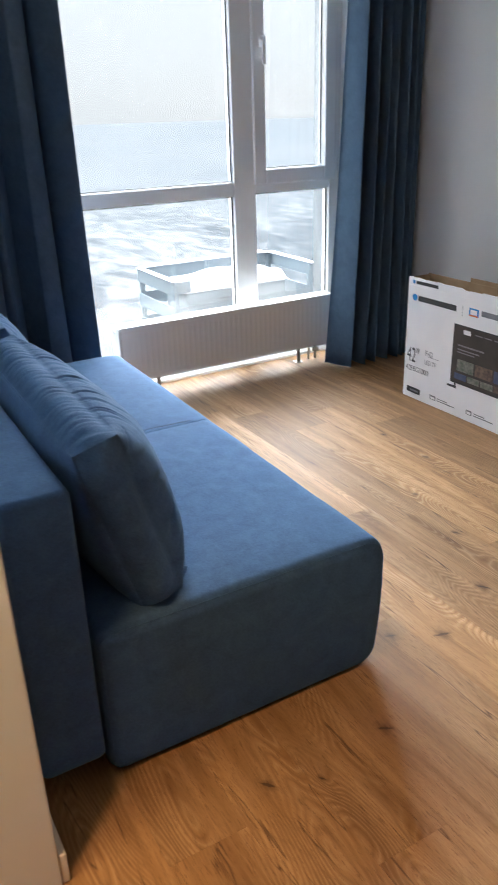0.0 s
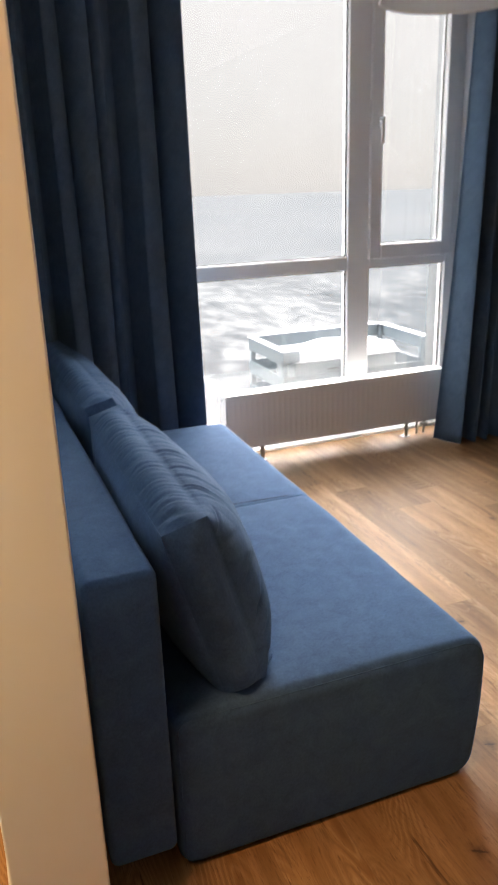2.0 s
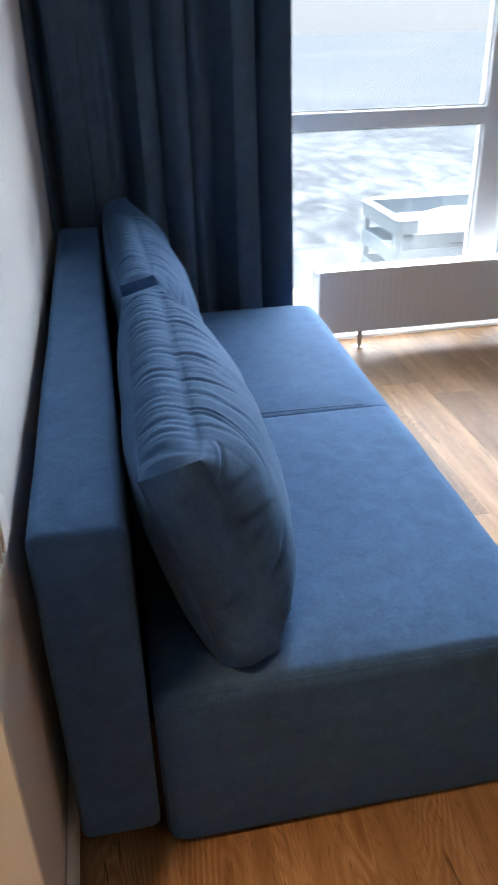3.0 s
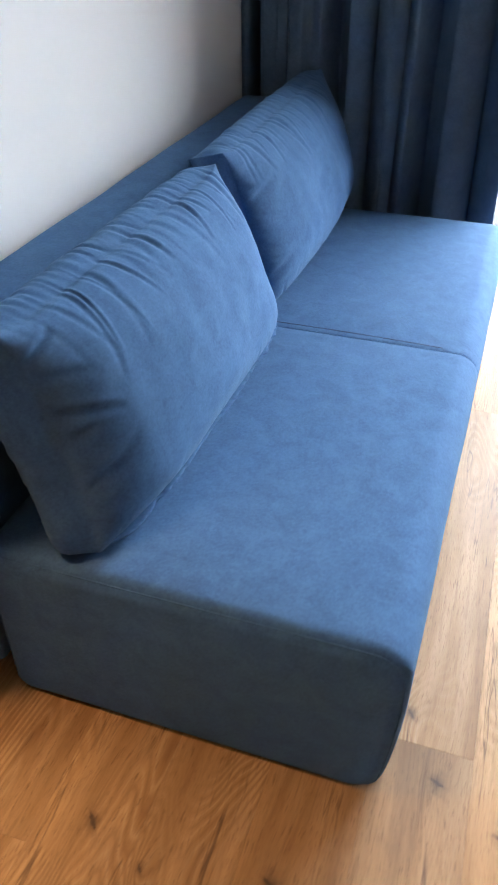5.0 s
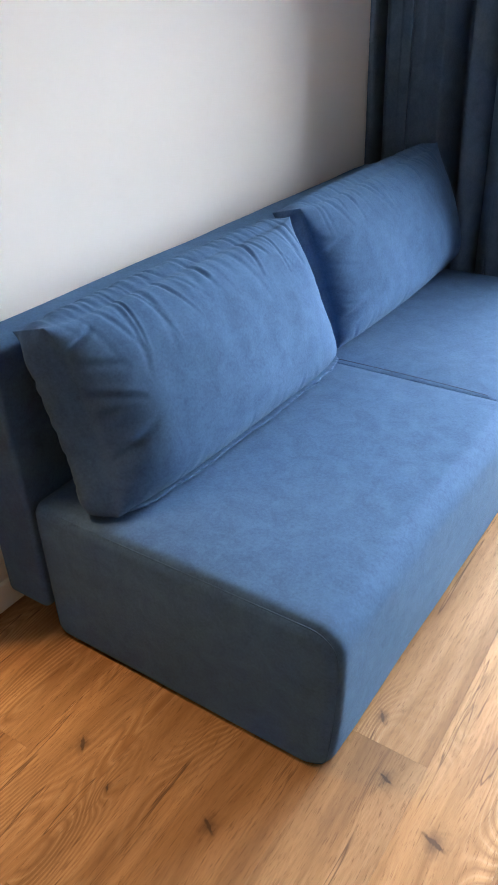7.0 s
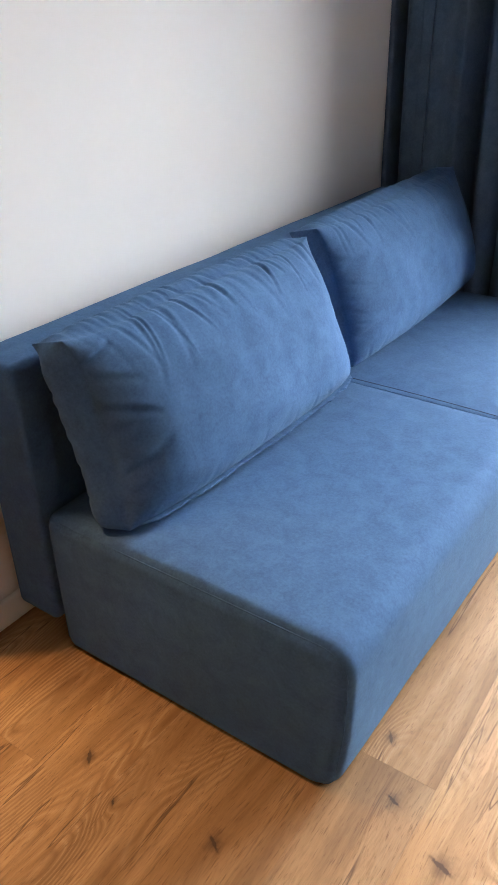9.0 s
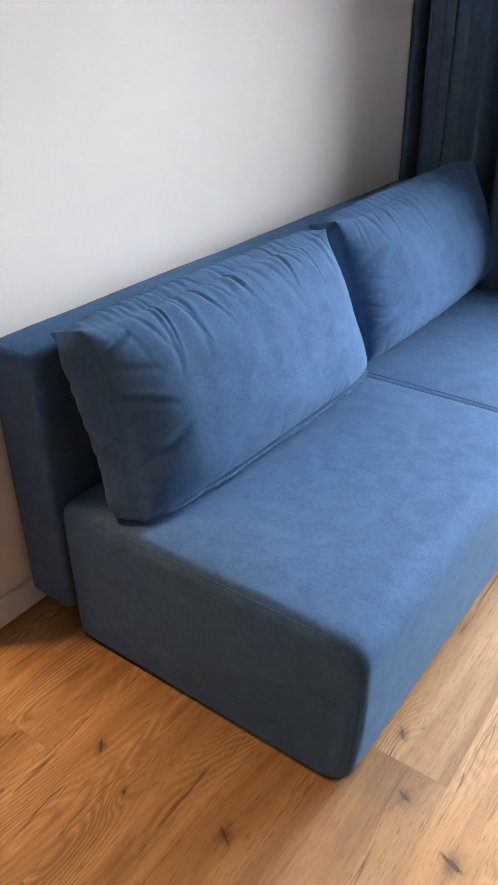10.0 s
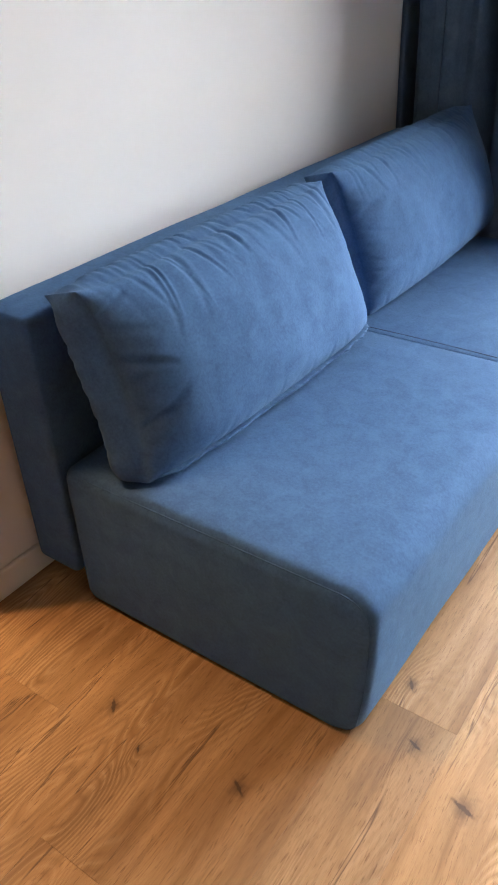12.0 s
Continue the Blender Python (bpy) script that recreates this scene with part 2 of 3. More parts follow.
    blotch = noise_node(n, l, scaled(n, l, co, (30, 2.6, 1)), 1.0, 4, 0.6, 0.4)
    base = mix(n, l, 1.0, base, ramp(n, l, blotch, [(0.30, (0.88, 0.87, 0.86)), (0.70, (1.08, 1.08, 1.08))]), "MULTIPLY")
    crack = noise_node(n, l, scaled(n, l, co, (30, 1.4, 1)), 1.0, 2, 0.5, 0.3)
    crack = ramp(n, l, crack, [(0.0, (0, 0, 0)), (0.650, (0, 0, 0)), (0.664, (0.85, 0.85, 0.85)), (0.678, (0, 0, 0))])
    base = mix(n, l, crack, base, (0.085, 0.042, 0.022))
    split = noise_node(n, l, scaled(n, l, co, (42, 1.9, 1)), 1.0, 3, 0.5, 0.2)
    gate = noise_node(n, l, scaled(n, l, co, (4, 1.6, 1)), 1.0, 1)
    split = ramp(n, l, split, [(0.472, (0, 0, 0)), (0.49, (1, 1, 1)), (0.508, (0, 0, 0))])
    gate = ramp(n, l, gate, [(0.555, (0, 0, 0)), (0.63, (0.85, 0.85, 0.85))])
    base = mix(n, l, math_node(n, l, "MULTIPLY", split, gate), base, (0.080, 0.038, 0.019))
    pin = n.new("ShaderNodeTexVoronoi")
    pin.inputs["Scale"].default_value = 1.0
    l.new(scaled(n, l, co, (7.5, 3.0, 1)), pin.inputs["Vector"])
    tell = n.new("ShaderNodeSeparateColor")
    l.new(pin.outputs["Color"], tell.inputs[0])
    few = math_node(n, l, "GREATER_THAN", tell.outputs[0], 0.66)
    pins = ramp(n, l, math_node(n, l, "MULTIPLY_ADD", wob, 0.22, pin.outputs["Distance"]), [(0.10, (0.85, 0.85, 0.85)), (0.17, (0.55, 0.55, 0.55)), (0.22, (0.16, 0.16, 0.16)), (0.34, (0, 0, 0))])
    base = mix(n, l, math_node(n, l, "MULTIPLY", pins, few), base, (0.10, 0.048, 0.024))
    dark = math_node(n, l, "MINIMUM", math_node(n, l, "MULTIPLY", dark, 1.9), 0.92)
    base = mix(n, l, dark, base, (0.055, 0.028, 0.016))
    tint = ramp(n, l, rnd, [(0.0, (0.75, 0.73, 0.71)), (1.0, (1.20, 1.19, 1.18))])
    base = mix(n, l, 1.0, base, tint, "MULTIPLY")
    l.new(base, p.inputs["Base Color"])
    l.new(math_node(n, l, "MULTIPLY_ADD", streak, 0.10, 0.50), p.inputs["Roughness"])
    p.inputs["Specular IOR Level"].default_value = 0.35
    bump(n, l, math_node(n, l, "ADD", fine, streak), 0.08, 0.0005, p)
    return m


M_OAK = oak()


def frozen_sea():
    """Drift ice near the shore, open grey-blue water further out, broken by pale streaks; dimmer outdoor light is put
    into these dark tints.
    """
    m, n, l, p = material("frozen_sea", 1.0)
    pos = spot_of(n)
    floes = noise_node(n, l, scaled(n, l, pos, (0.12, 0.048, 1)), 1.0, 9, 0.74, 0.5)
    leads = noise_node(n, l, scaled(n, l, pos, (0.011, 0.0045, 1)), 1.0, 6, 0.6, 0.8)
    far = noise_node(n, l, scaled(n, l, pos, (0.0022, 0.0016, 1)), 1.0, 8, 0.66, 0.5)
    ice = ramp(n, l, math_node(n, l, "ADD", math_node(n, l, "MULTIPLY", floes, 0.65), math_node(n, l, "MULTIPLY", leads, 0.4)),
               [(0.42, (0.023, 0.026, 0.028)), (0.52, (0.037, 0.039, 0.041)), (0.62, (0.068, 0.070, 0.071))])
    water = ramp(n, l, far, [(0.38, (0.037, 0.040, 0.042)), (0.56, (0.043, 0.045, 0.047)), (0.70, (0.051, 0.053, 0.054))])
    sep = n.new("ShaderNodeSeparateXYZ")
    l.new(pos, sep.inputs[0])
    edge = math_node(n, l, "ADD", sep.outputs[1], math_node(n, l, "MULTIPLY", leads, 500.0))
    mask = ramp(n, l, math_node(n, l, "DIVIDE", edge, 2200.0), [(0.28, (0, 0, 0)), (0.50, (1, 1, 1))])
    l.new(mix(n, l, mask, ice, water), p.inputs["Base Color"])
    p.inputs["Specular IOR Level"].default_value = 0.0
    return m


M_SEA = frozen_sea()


# ---- building helpers ----
def finish(name, bm, mat, smooth=False):
    bmesh.ops.recalc_face_normals(bm, faces=bm.faces)
    me = bpy.data.meshes.new(name)
    bm.to_mesh(me)
    bm.free()
    me.materials.append(mat)
    if smooth:
        me.shade_smooth()
    return new(name, me)


def part(name, bm, mat, parent, label="", smooth=False):
    ob = finish(name, bm, mat, smooth)
    ob.parent = parent
    return tagged(ob, label) if label else ob


def base(name, at, label, category, group="", kind=""):
    ob = new(name)
    ob.matrix_basis = at if isinstance(at, Matrix) else Matrix.Translation(at)
    ob.empty_display_size = 0.1
    return tagged(ob, label, category, group, kind)


def box(x0, x1, y0, y1, z0, z1, bevel=0.0, seg=2, bm=None):
    b = bmesh.new()
    bmesh.ops.create_cube(b, size=1, matrix=Matrix.Translation(((x0 + x1) / 2, (y0 + y1) / 2, (z0 + z1) / 2)) @ Matrix.Diagonal((x1 - x0, y1 - y0, z1 - z0, 1)))
    if bevel:
        bmesh.ops.bevel(b, geom=list(b.edges), offset=bevel, segments=seg, profile=0.5, affect="EDGES", clamp_overlap=True)
    return b if bm is None else join(bm, b)


def join(bm, b):
    me = bpy.data.meshes.new("tmp")
    b.to_mesh(me)
    b.free()
    bm.from_mesh(me)
    bpy.data.meshes.remove(me)
    return bm


def rod(p, q, r, seg=12, bm=None):
    p, q = Vector(p), Vector(q)
    b = bmesh.new()
    m = Matrix.Translation((p + q) / 2) @ (q - p).to_track_quat("Z", "Y").to_matrix().to_4x4()
    bmesh.ops.create_cone(b, cap_ends=True, segments=seg, radius1=r, radius2=r, depth=(q - p).length, matrix=m)
    return b if bm is None else join(bm, b)


def grid_mesh(rows, closed=False):
    """A bmesh from rows of points (a loft); closed joins the row's end to its start."""
    bm = bmesh.new()
    vs = [[bm.verts.new(p) for p in r] for r in rows]
    for a, b in zip(vs, vs[1:]):
        k = len(a)
        for i in range(k if closed else k - 1):
            j = (i + 1) % k
            bm.faces.new((a[i], a[j], b[j], b[i]))
    return bm, vs


def rounded_profile(x0, x1, z0, z1, radii, seg=8):
    """A closed profile in x and z; radii for back-bottom, front-bottom, front-top, back-top."""
    pts = []
    corners = [(x0, z0, radii[0], 180), (x1, z0, radii[1], 270), (x1, z1, radii[2], 0), (x0, z1, radii[3], 90)]
    for cx, cz, r, a0 in corners:
        ox, oz = cx + (r if cx == x0 else -r), cz + (r if cz == z0 else -r)
        for i in range(seg + 1):
            a = radians(a0 + 90 * i / seg)
            pts.append((ox + r * math.cos(a), oz + r * math.sin(a)))
    out = []
    for (ax, az), (bx, bz) in zip(pts, pts[1:] + pts[:1]):
        k = max(1, int(math.hypot(bx - ax, bz - az) / 0.035))
        for i in range(k):
            out.append((ax + (bx - ax) * i / k, az + (bz - az) * i / k))
    return out


def upholstered(x0, x1, y0, y1, z0, z1, radii, ends, crown=0.006, seed=0.0, bow=0.0, spread=0.0, lean=0.0):
    """A padded block: a rounded profile carried along y, its two ends turned in by their own radius, with soft uneven faces."""
    prof = rounded_profile(x0, x1, z0, z1, radii)
    cx, cz = (x0 + x1) / 2, (z0 + z1) / 2
    ra, rb = ends
    steps = (0, 15, 30, 45, 60, 75)
    stations = [(y0 + ra * (1 - math.cos(radians(a))), ra * (1 - math.sin(radians(a)))) for a in steps]
    stations += [(y0 + ra + (y1 - y0 - ra - rb) * i / 40, 0.0) for i in range(41)]
    stations += [(y1 - rb * (1 - math.cos(radians(a))), rb * (1 - math.sin(radians(a)))) for a in reversed(steps)]
    hx, hz = (x1 - x0) / 2, (z1 - z0) / 2
    rows = []
    for y, s in stations:
        row = []
        wide = 1 + spread * y
        e = min(1.0, min(y - y0, y1 - y) / 0.12)
        for px, pz in prof:
            ux, uz = (px - cx) / hx, (pz - cz) / hz
            x, z = cx + ux * (hx - s), cz + uz * (hz - s * (1.0 if uz > 0 else 0.25))
            soft = crown * (1 - ux * ux) * e if uz > 0.9 else 0.0
            w = noise.noise(Vector((px * 5 + seed, y * 4, pz * 5))) * 0.0025 * e
            z += soft + w * uz
            x += w * ux + (bow * (1 - uz * uz) if ux > 0.85 else 0.0)
            row.append((x0 + (x - x0) * wide * (1 - lean * (1 - uz) / 2), y, z))
        rows.append(row)
    bm, vs = grid_mesh(rows, closed=True)
    bm.faces.new(vs[0])
    bm.faces.new(list(reversed(vs[-1])))
    return bm


def tube(points, r, closed=False, seg=6):
    """A thin cord along a row of points."""
    rows = []
    k = len(points)
    pts = [Vector(p) for p in points]
    for i, p in enumerate(pts):
        a = pts[(i - 1) % k] if closed or i else pts[0]
        b = pts[(i + 1) % k] if closed or i < k - 1 else pts[-1]
        q = (b - a).to_track_quat("Z", "Y")
        rows.append([p + q @ Vector((r * math.cos(t), r * math.sin(t), 0)) for t in [2 * math.pi * j / seg for j in range(seg)]])
    if closed:
        rows.append(rows[0])
    bm, vs = grid_mesh(rows, closed=True)
    bmesh.ops.remove_doubles(bm, verts=bm.verts, dist=1e-6)
    return bm


# ---- the room's structure ----
H = 2.80
XE, YN, YS, XW = 3.05, 2.62, -3.7, -1.9
tagged(finish("ceiling", box(XW, XE, YS, YN + 0.33, H, H + 0.2), M_CEIL), "plain white painted ceiling of the room", "ceiling", kind="structure")
floor = tagged(finish("floor", box(XW, XE, YS, YN + 0.33, -0.2, -0.010), M_CARD), "floor of warm oak laminate planks", "floor", kind="structure")
wall_specs = [
    ("wall_west", (-0.188, -0.016, -0.215, YN, 0, H), 0.004, "white painted wall behind the sofa, with a free end"),
    ("wall_east", (XE, XE + 0.2, YS, YN + 0.33, 0, H), 0.0, "white painted side wall"),
    # two unseen walls close the room; their distance and paint steer the bounce
    ("wall_south", (XW, XE, YS - 0.2, YS, 0, H), 0.0, "unseen rear wall, pale for bounce light"),
    ("wall_hall", (XW - 0.2, XW, YS, YN + 0.33, 0, H), 0.0, "unseen hallway wall, pale for bounce light"),
]
for nm, dims, bev, lab in wall_specs:
    tagged(finish(nm, box(*dims, bevel=bev), M_BOUNCE if nm in ("wall_south", "wall_hall") else M_WALL), lab, "wall", kind="structure")
WX0, WX1, WZ1 = 0.55, 2.78, 2.70
for nm, mat, ya, yb, lab in (("wall_north", M_WALL, YN, YN + 0.13, "white painted outer wall with a tall window opening"), ("wall_facade", M_FACADE, YN + 0.13, YN + 0.33, "grey facade cladding round the window")):
    b = box(XW, WX0, ya, yb, 0, H)
    box(WX1, XE, ya, yb, 0, H, bm=b)
    box(WX0, WX1, ya, yb, WZ1, H, bm=b)
    tagged(finish(nm, b, mat), lab, "wall", kind="structure")


def skirting(y0, y1, x, side, name="baseboard"):
    b = box(min(x, x + side * 0.016), max(x, x + side * 0.016), y0, y1, 0, 0.082, bevel=0.004)
    return tagged(finish(name, b, M_TRIM), "white painted baseboard along the wall", "baseboard", kind="structure")


skirting(-0.211, YN, -0.015, 1)
skirting(-0.211, YN, -0.189, -1)
skirting(YS, YN, XE - 0.001, -1)


# ---- the window ----
def window():
    w = base("window_1", (0, 0, 0), "tall white plastic window with a fixed pane and a sash", "window", kind="structure")
    y0, y1 = 2.675, 2.745
    part("window_frame", box(WX0, WX0 + 0.07, y0, y1, 0, WZ1, 0.004), M_PVC, w)
    part("window_frame", box(WX1 - 0.075, WX1, y0, y1, 0, WZ1, 0.004), M_PVC, w)
    part("window_frame", box(WX0 + 0.07, WX1 - 0.075, y0, y1, 2.61, WZ1, 0.004), M_PVC, w)
    part("window_frame", box(WX0 + 0.07, WX1 - 0.075, y0, y1, 0, 0.085, 0.004), M_PVC, w)
    part("mullion", box(2.036, 2.180, y0, y1 + 0.004, 0.085, 2.61, 0.006), M_PVC, w)
    part("transom", box(WX0 + 0.07, 2.036, y0 + 0.002, y1, 1.014, 1.094, 0.006), M_PVC, w)
    part("transom", box(2.180, WX1 - 0.075, y0 + 0.002, y1, 1.020, 1.086, 0.006), M_PVC, w)
    # the opening sash stands a little proud of the frame
    s0, s1 = y0 - 0.016, y1 - 0.014
    sash = part("sash", box(2.168, 2.246, s0, s1, 1.070, 2.64, 0.007), M_PVC, w)
    for dims in ((2.660, 2.740, s0, s1, 1.070, 2.64), (2.246, 2.660, s0, s1, 1.070, 1.155), (2.246, 2.660, s0, s1, 2.56, 2.64)):
        part("sash_rail", box(*dims, bevel=0.007), M_PVC, sash)
    glasses = [(WX0 + 0.07, 2.036, 1.094, 2.61), (WX0 + 0.07, 2.036, 0.085, 1.014), (2.180, WX1 - 0.075, 0.085, 1.020), (2.246, 2.660, 1.155, 2.56)]
    for ax, bx, az, bz in glasses:
        pane = part("pane", box(ax, bx, 2.712, 2.716, az, bz), M_GLASS, w)
        pane.visible_shadow = False
        for dims in ((ax, ax + 0.006, az, bz), (bx - 0.006, bx, az, bz), (ax + 0.006, bx - 0.006, az, az + 0.006), (ax + 0.006, bx - 0.006, bz - 0.006, bz)):
            part("gasket", box(dims[0], dims[1], 2.703, 2.711, dims[2], dims[3]), M_GASKET, pane)
    hb = box(2.204, 2.230, s0 - 0.008, s0, 1.79, 1.86, 0.003)
    handle = part("handle", hb, M_PVC, w, "white window handle")
    part("lever", join(box(2.209, 2.225, s0 - 0.045, s0 - 0.008, 1.825, 1.842, 0.004), box(2.208, 2.226, s0 - 0.052, s0 - 0.038, 1.70, 1.842, 0.006, 3)), M_PVC, handle)
    for hz in (1.12, 2.55):
        part("hinge", rod((2.747, s0 + 0.004, hz), (2.747, s0 + 0.004, hz + 0.07), 0.008), M_PVC, w)
    part("window_sill", box(WX0, WX1, YN + 0.001, y0 - 0.002, -0.004, 0.018, 0.004), M_PVC, w)
    return w


window()


# ---- the sofa ----
SL = 2.06


def sofa():
    s = base("sofa", (0, 0, 0), "low blue velour sofa with a boxy backrest and two-part seat", "sofa")
    radii = (0.02, 0.04, 0.060, 0.025)
    for a, b, seed, ends in ((0.0, 1.0398, 0.0, (0.034, 0.006)), (1.0402, SL, 7.0, (0.006, 0.034))):
        sec = part("seat_section", upholstered(0.178, 1.004, a, b, 0.008, 0.411, radii, ends, 0.007, seed, 0.012, 0.020, 0.027), M_SOFA, s, smooth=True)
        for ye, q in ((a + 0.29 * ends[0], 0.29 * ends[0]), (b - 0.29 * ends[1], 0.29 * ends[1])):
            prof = rounded_profile(0.1775 + q, 1.0045 - q, 0.0078 + 0.25 * q, 0.4115 - q, radii)
            loop = []
            for px, pz in prof:
                uz = (pz - 0.2095) / 0.2015
                swell = 0.012 * (1 - uz * uz) if px > 0.92 else 0.0
                loop.append((0.178 + (px + swell - 0.178) * (1 + 0.020 * ye) * (1 - 0.0135 * (1 - uz)), ye, pz))
            part("piping", tube(loop, 0.0016, closed=True), M_SOFA, sec, smooth=True)
        # a stitched row runs beside the joint of the two sections
        if a > 0.0:
            row = [0.20 + 0.72 * k / 30 for k in range(31)]
            top = [(px, a + 0.013, 0.4112 + 0.007 * (1 - ((px - 0.585) / 0.407) ** 2)) for px in row]
            part("stitching", tube(top, 0.0010, seg=5), M_STITCH, sec, smooth=True)
    part("backrest", upholstered(0.015, 0.168, 0.0, SL - 0.01, 0.075, 0.789, (0.012, 0.012, 0.018, 0.022), (0.014, 0.014), 0.004, 3.0), M_SOFA, s, smooth=True)
    part("base_frame", box(0.10, 0.20, 0.06, SL - 0.06, 0.05, 0.30), M_BLACK, s)
    for fx in (0.26, 0.90):
        for fy in (0.10, 1.0, SL - 0.10):
            part("foot", rod((fx, fy, 0.0), (fx, fy, 0.03), 0.024, 16), M_BLACK, s, "black plastic foot")
    return s


sofa()


def creases(rng, count, lo, hi, reach, deep):
    """Creases that run in from a seam: (place along it, width, length, depth, slant)."""
    out = []
    for k in range(count):
        at = lo + (hi - lo) * (k + rng.uniform(0.1, 0.9)) / count
        force = rng.random() ** 1.6
        out.append((at, rng.uniform(0.004, 0.012), reach[0] + (reach[1] - reach[0]) * rng.random(), deep[0] + (deep[1] - deep[0]) * force, rng.uniform(-0.5, 0.5)))
    return out


def cushion(name, m, width, height, edge, full, label, seed, lean_top=0.0, taper=0.0, top_bow=0.02, flange=False):
    """A boxed cushion: a narrow border between two faces that swell to the middle, with pointed corners and creased seams.
    Local axes: x out of the front, y along the width, z up; the base of the back at the origin."""
    nu, nv = 300, 110
    rng = random.Random(seed)
    hw, hh = width / 2, height / 2
    from_top = creases(rng, 23, -0.95 * hw, 0.95 * hw, (0.03, 0.17), (0.0008, 0.0062))
    from_foot = creases(rng, 30, -0.95 * hw, 0.95 * hw, (0.02, 0.08), (0.001, 0.0038))
    from_end = {-1: creases(rng, 9, -0.85 * hh, 0.85 * hh, (0.05, 0.15), (0.003, 0.011)), 1: creases(rng, 8, -0.8 * hh, 0.8 * hh, (0.03, 0.09), (0.001, 0.004))}

    def valley(folds, along, away, top=0.17):
        total = 0.0
        if away > top:
            return 0.0
        for place, wide, reach, deep, slant in folds:
            d = along - place - slant * away
            if away < reach and abs(d) < 3 * wide:
                fade = (1 - away / reach) ** 0.7
                total += deep * fade * (math.exp(-(d / wide) ** 2) - 0.45 * math.exp(-((d - 1.7 * wide) / wide) ** 2))
        return total

    def at(u, v, side):
        au, av = abs(u), abs(v)
        swell = (max(0.0, 1 - au ** (3.6 if u < 0 else 4.2)) ** 0.52) * (max(0.0, 1 - av ** (4.0 if v < 0 else 2.4)) ** 0.52)
        belly = 0.84 + 0.16 * (1 - u * u) * (1 - v * v) - 0.06 * v
        deep = full * (0.60 if side > 0 else 0.40)
        half = edge / 2 + (deep - edge / 2) * swell * belly
        ear = (au * av) ** 9
        y = u * hw * (1 - 0.030 * (1 - av ** 2.5)) + 0.012 * (1 if u > 0 else -1) * ear * (1 if v > 0 else 0.3)
        y += lean_top * (v + 1) / 2 + taper * (v + 1) * (u + 1) / 4
        z = v * hh * (1 + top_bow * (1 - au ** 2.2)) + (0.014 if v > 0 else 0.0) * ear + hh
        wr = 0.0
        if side > 0:
            wr -= valley(from_top, u * hw, (1 - v) * hh)
            wr -= valley(from_foot, u * hw, (1 + v) * hh, 0.085)
            wr -= valley(from_end[1 if u > 0 else -1], v * hh, (1 - au) * hw, 0.13)
        wr += noise.noise(Vector((u * 9 + seed, v * 3.5, side * 3 + seed))) * 0.0018 * swell
        slow = noise.noise(Vector((u * 2.4 + seed, v * 1.8, side + seed))) * 0.011 * swell
        soft = min(1.0, swell * 2.6)
        return Vector((side * (half + wr * soft + slow), y, z + 0.5 * wr * (1 if v > 0.85 else 0)))

    us = [math.sin(math.pi / 2 * (2 * i / nu - 1) * 0.90) / math.sin(math.pi / 2 * 0.90) for i in range(nu + 1)]
    vs = [math.sin(math.pi / 2 * (2 * j / nv - 1) * 0.92) / math.sin(math.pi / 2 * 0.92) for j in range(nv + 1)]
    bm = bmesh.new()
    grids = {}
    for side in (1, -1):
        grids[side] = [[bm.verts.new(at(u, v, side)) for v in vs] for u in us]
        for i in range(nu):
            for j in range(nv):
                q = [grids[side][i][j], grids[side][i + 1][j], grids[side][i + 1][j + 1], grids[side][i][j + 1]]
                bm.faces.new(q if side > 0 else q[::-1])
    # the border strip between the two faces, creased across
    ring = [(i, 0) for i in range(nu)] + [(nu, j) for j in range(nv)] + [(i, nv) for i in range(nu, 0, -1)] + [(0, j) for j in range(nv, 0, -1)]
    tops = creases(rng, 30, -0.96 * hw, 0.96 * hw, (0.5, 1.0), (0.003, 0.011))
    sides = creases(rng, 9, -0.9 * hh, 0.9 * hh, (0.5, 1.0), (0.002, 0.009))
    cols = []
    for k, (i, j) in enumerate(ring):
        a, b = grids[1][i][j], grids[-1][i][j]
        u, v = us[i], vs[j]
        out = Vector((0, (1 if i == nu else -1 if i == 0 else 0), (1 if j == nv else -1 if j == 0 else 0)))
        w = noise.noise(Vector((k * 0.14, seed, 1.0))) * 0.003 + noise.noise(Vector((k * 0.05, seed, 4.0))) * 0.005
        cor = (abs(u) * abs(v)) ** 12
        col = [a]
        for f in (0.08, 0.2, 0.35, 0.5, 0.65, 0.8, 0.92):
            fold = 0.0
            if j == nv:
                for place, wide, reach, deep, slant in tops:
                    d = u * hw - place - slant * 0.09 * (f - 0.5)
                    if abs(d) < 3 * wide:
                        fold += deep * math.exp(-(d / wide) ** 2) * (f if slant > 0 else 1 - f)
            if i in (0, nu):
                for place, wide, reach, deep, slant in sides:
                    d = v * hh - place - slant * 0.09 * (f - 0.5)
                    if abs(d) < 3 * wide:
                        fold += deep * math.exp(-(d / wide) ** 2) * (0.4 + 0.6 * f)
            arch = math.sin(math.pi * f) ** 1.0
            lift = (0.050 if i in (0, nu) else 0.004 if j == 0 else 0.028) + w - fold
            col.append(bm.verts.new(a.co.lerp(b.co, f) + out * lift * arch * (1 - cor)))
        col.append(b)
        cols.append(col)
    for c, d in zip(cols, cols[1:] + cols[:1]):
        for f in range(len(c) - 1):
            bm.faces.new((c[f], c[f + 1], d[f + 1], d[f]))
    ob = base(name, m, label, "cushion", "back cushions")
    part("cover", bm, M_SOFA, ob, smooth=True)
    part("seam", tube([at(us[i], vs[j], -1) for i, j in ring], 0.0014, closed=True, seg=5), M_SOFA, ob, smooth=True)
    lip = []
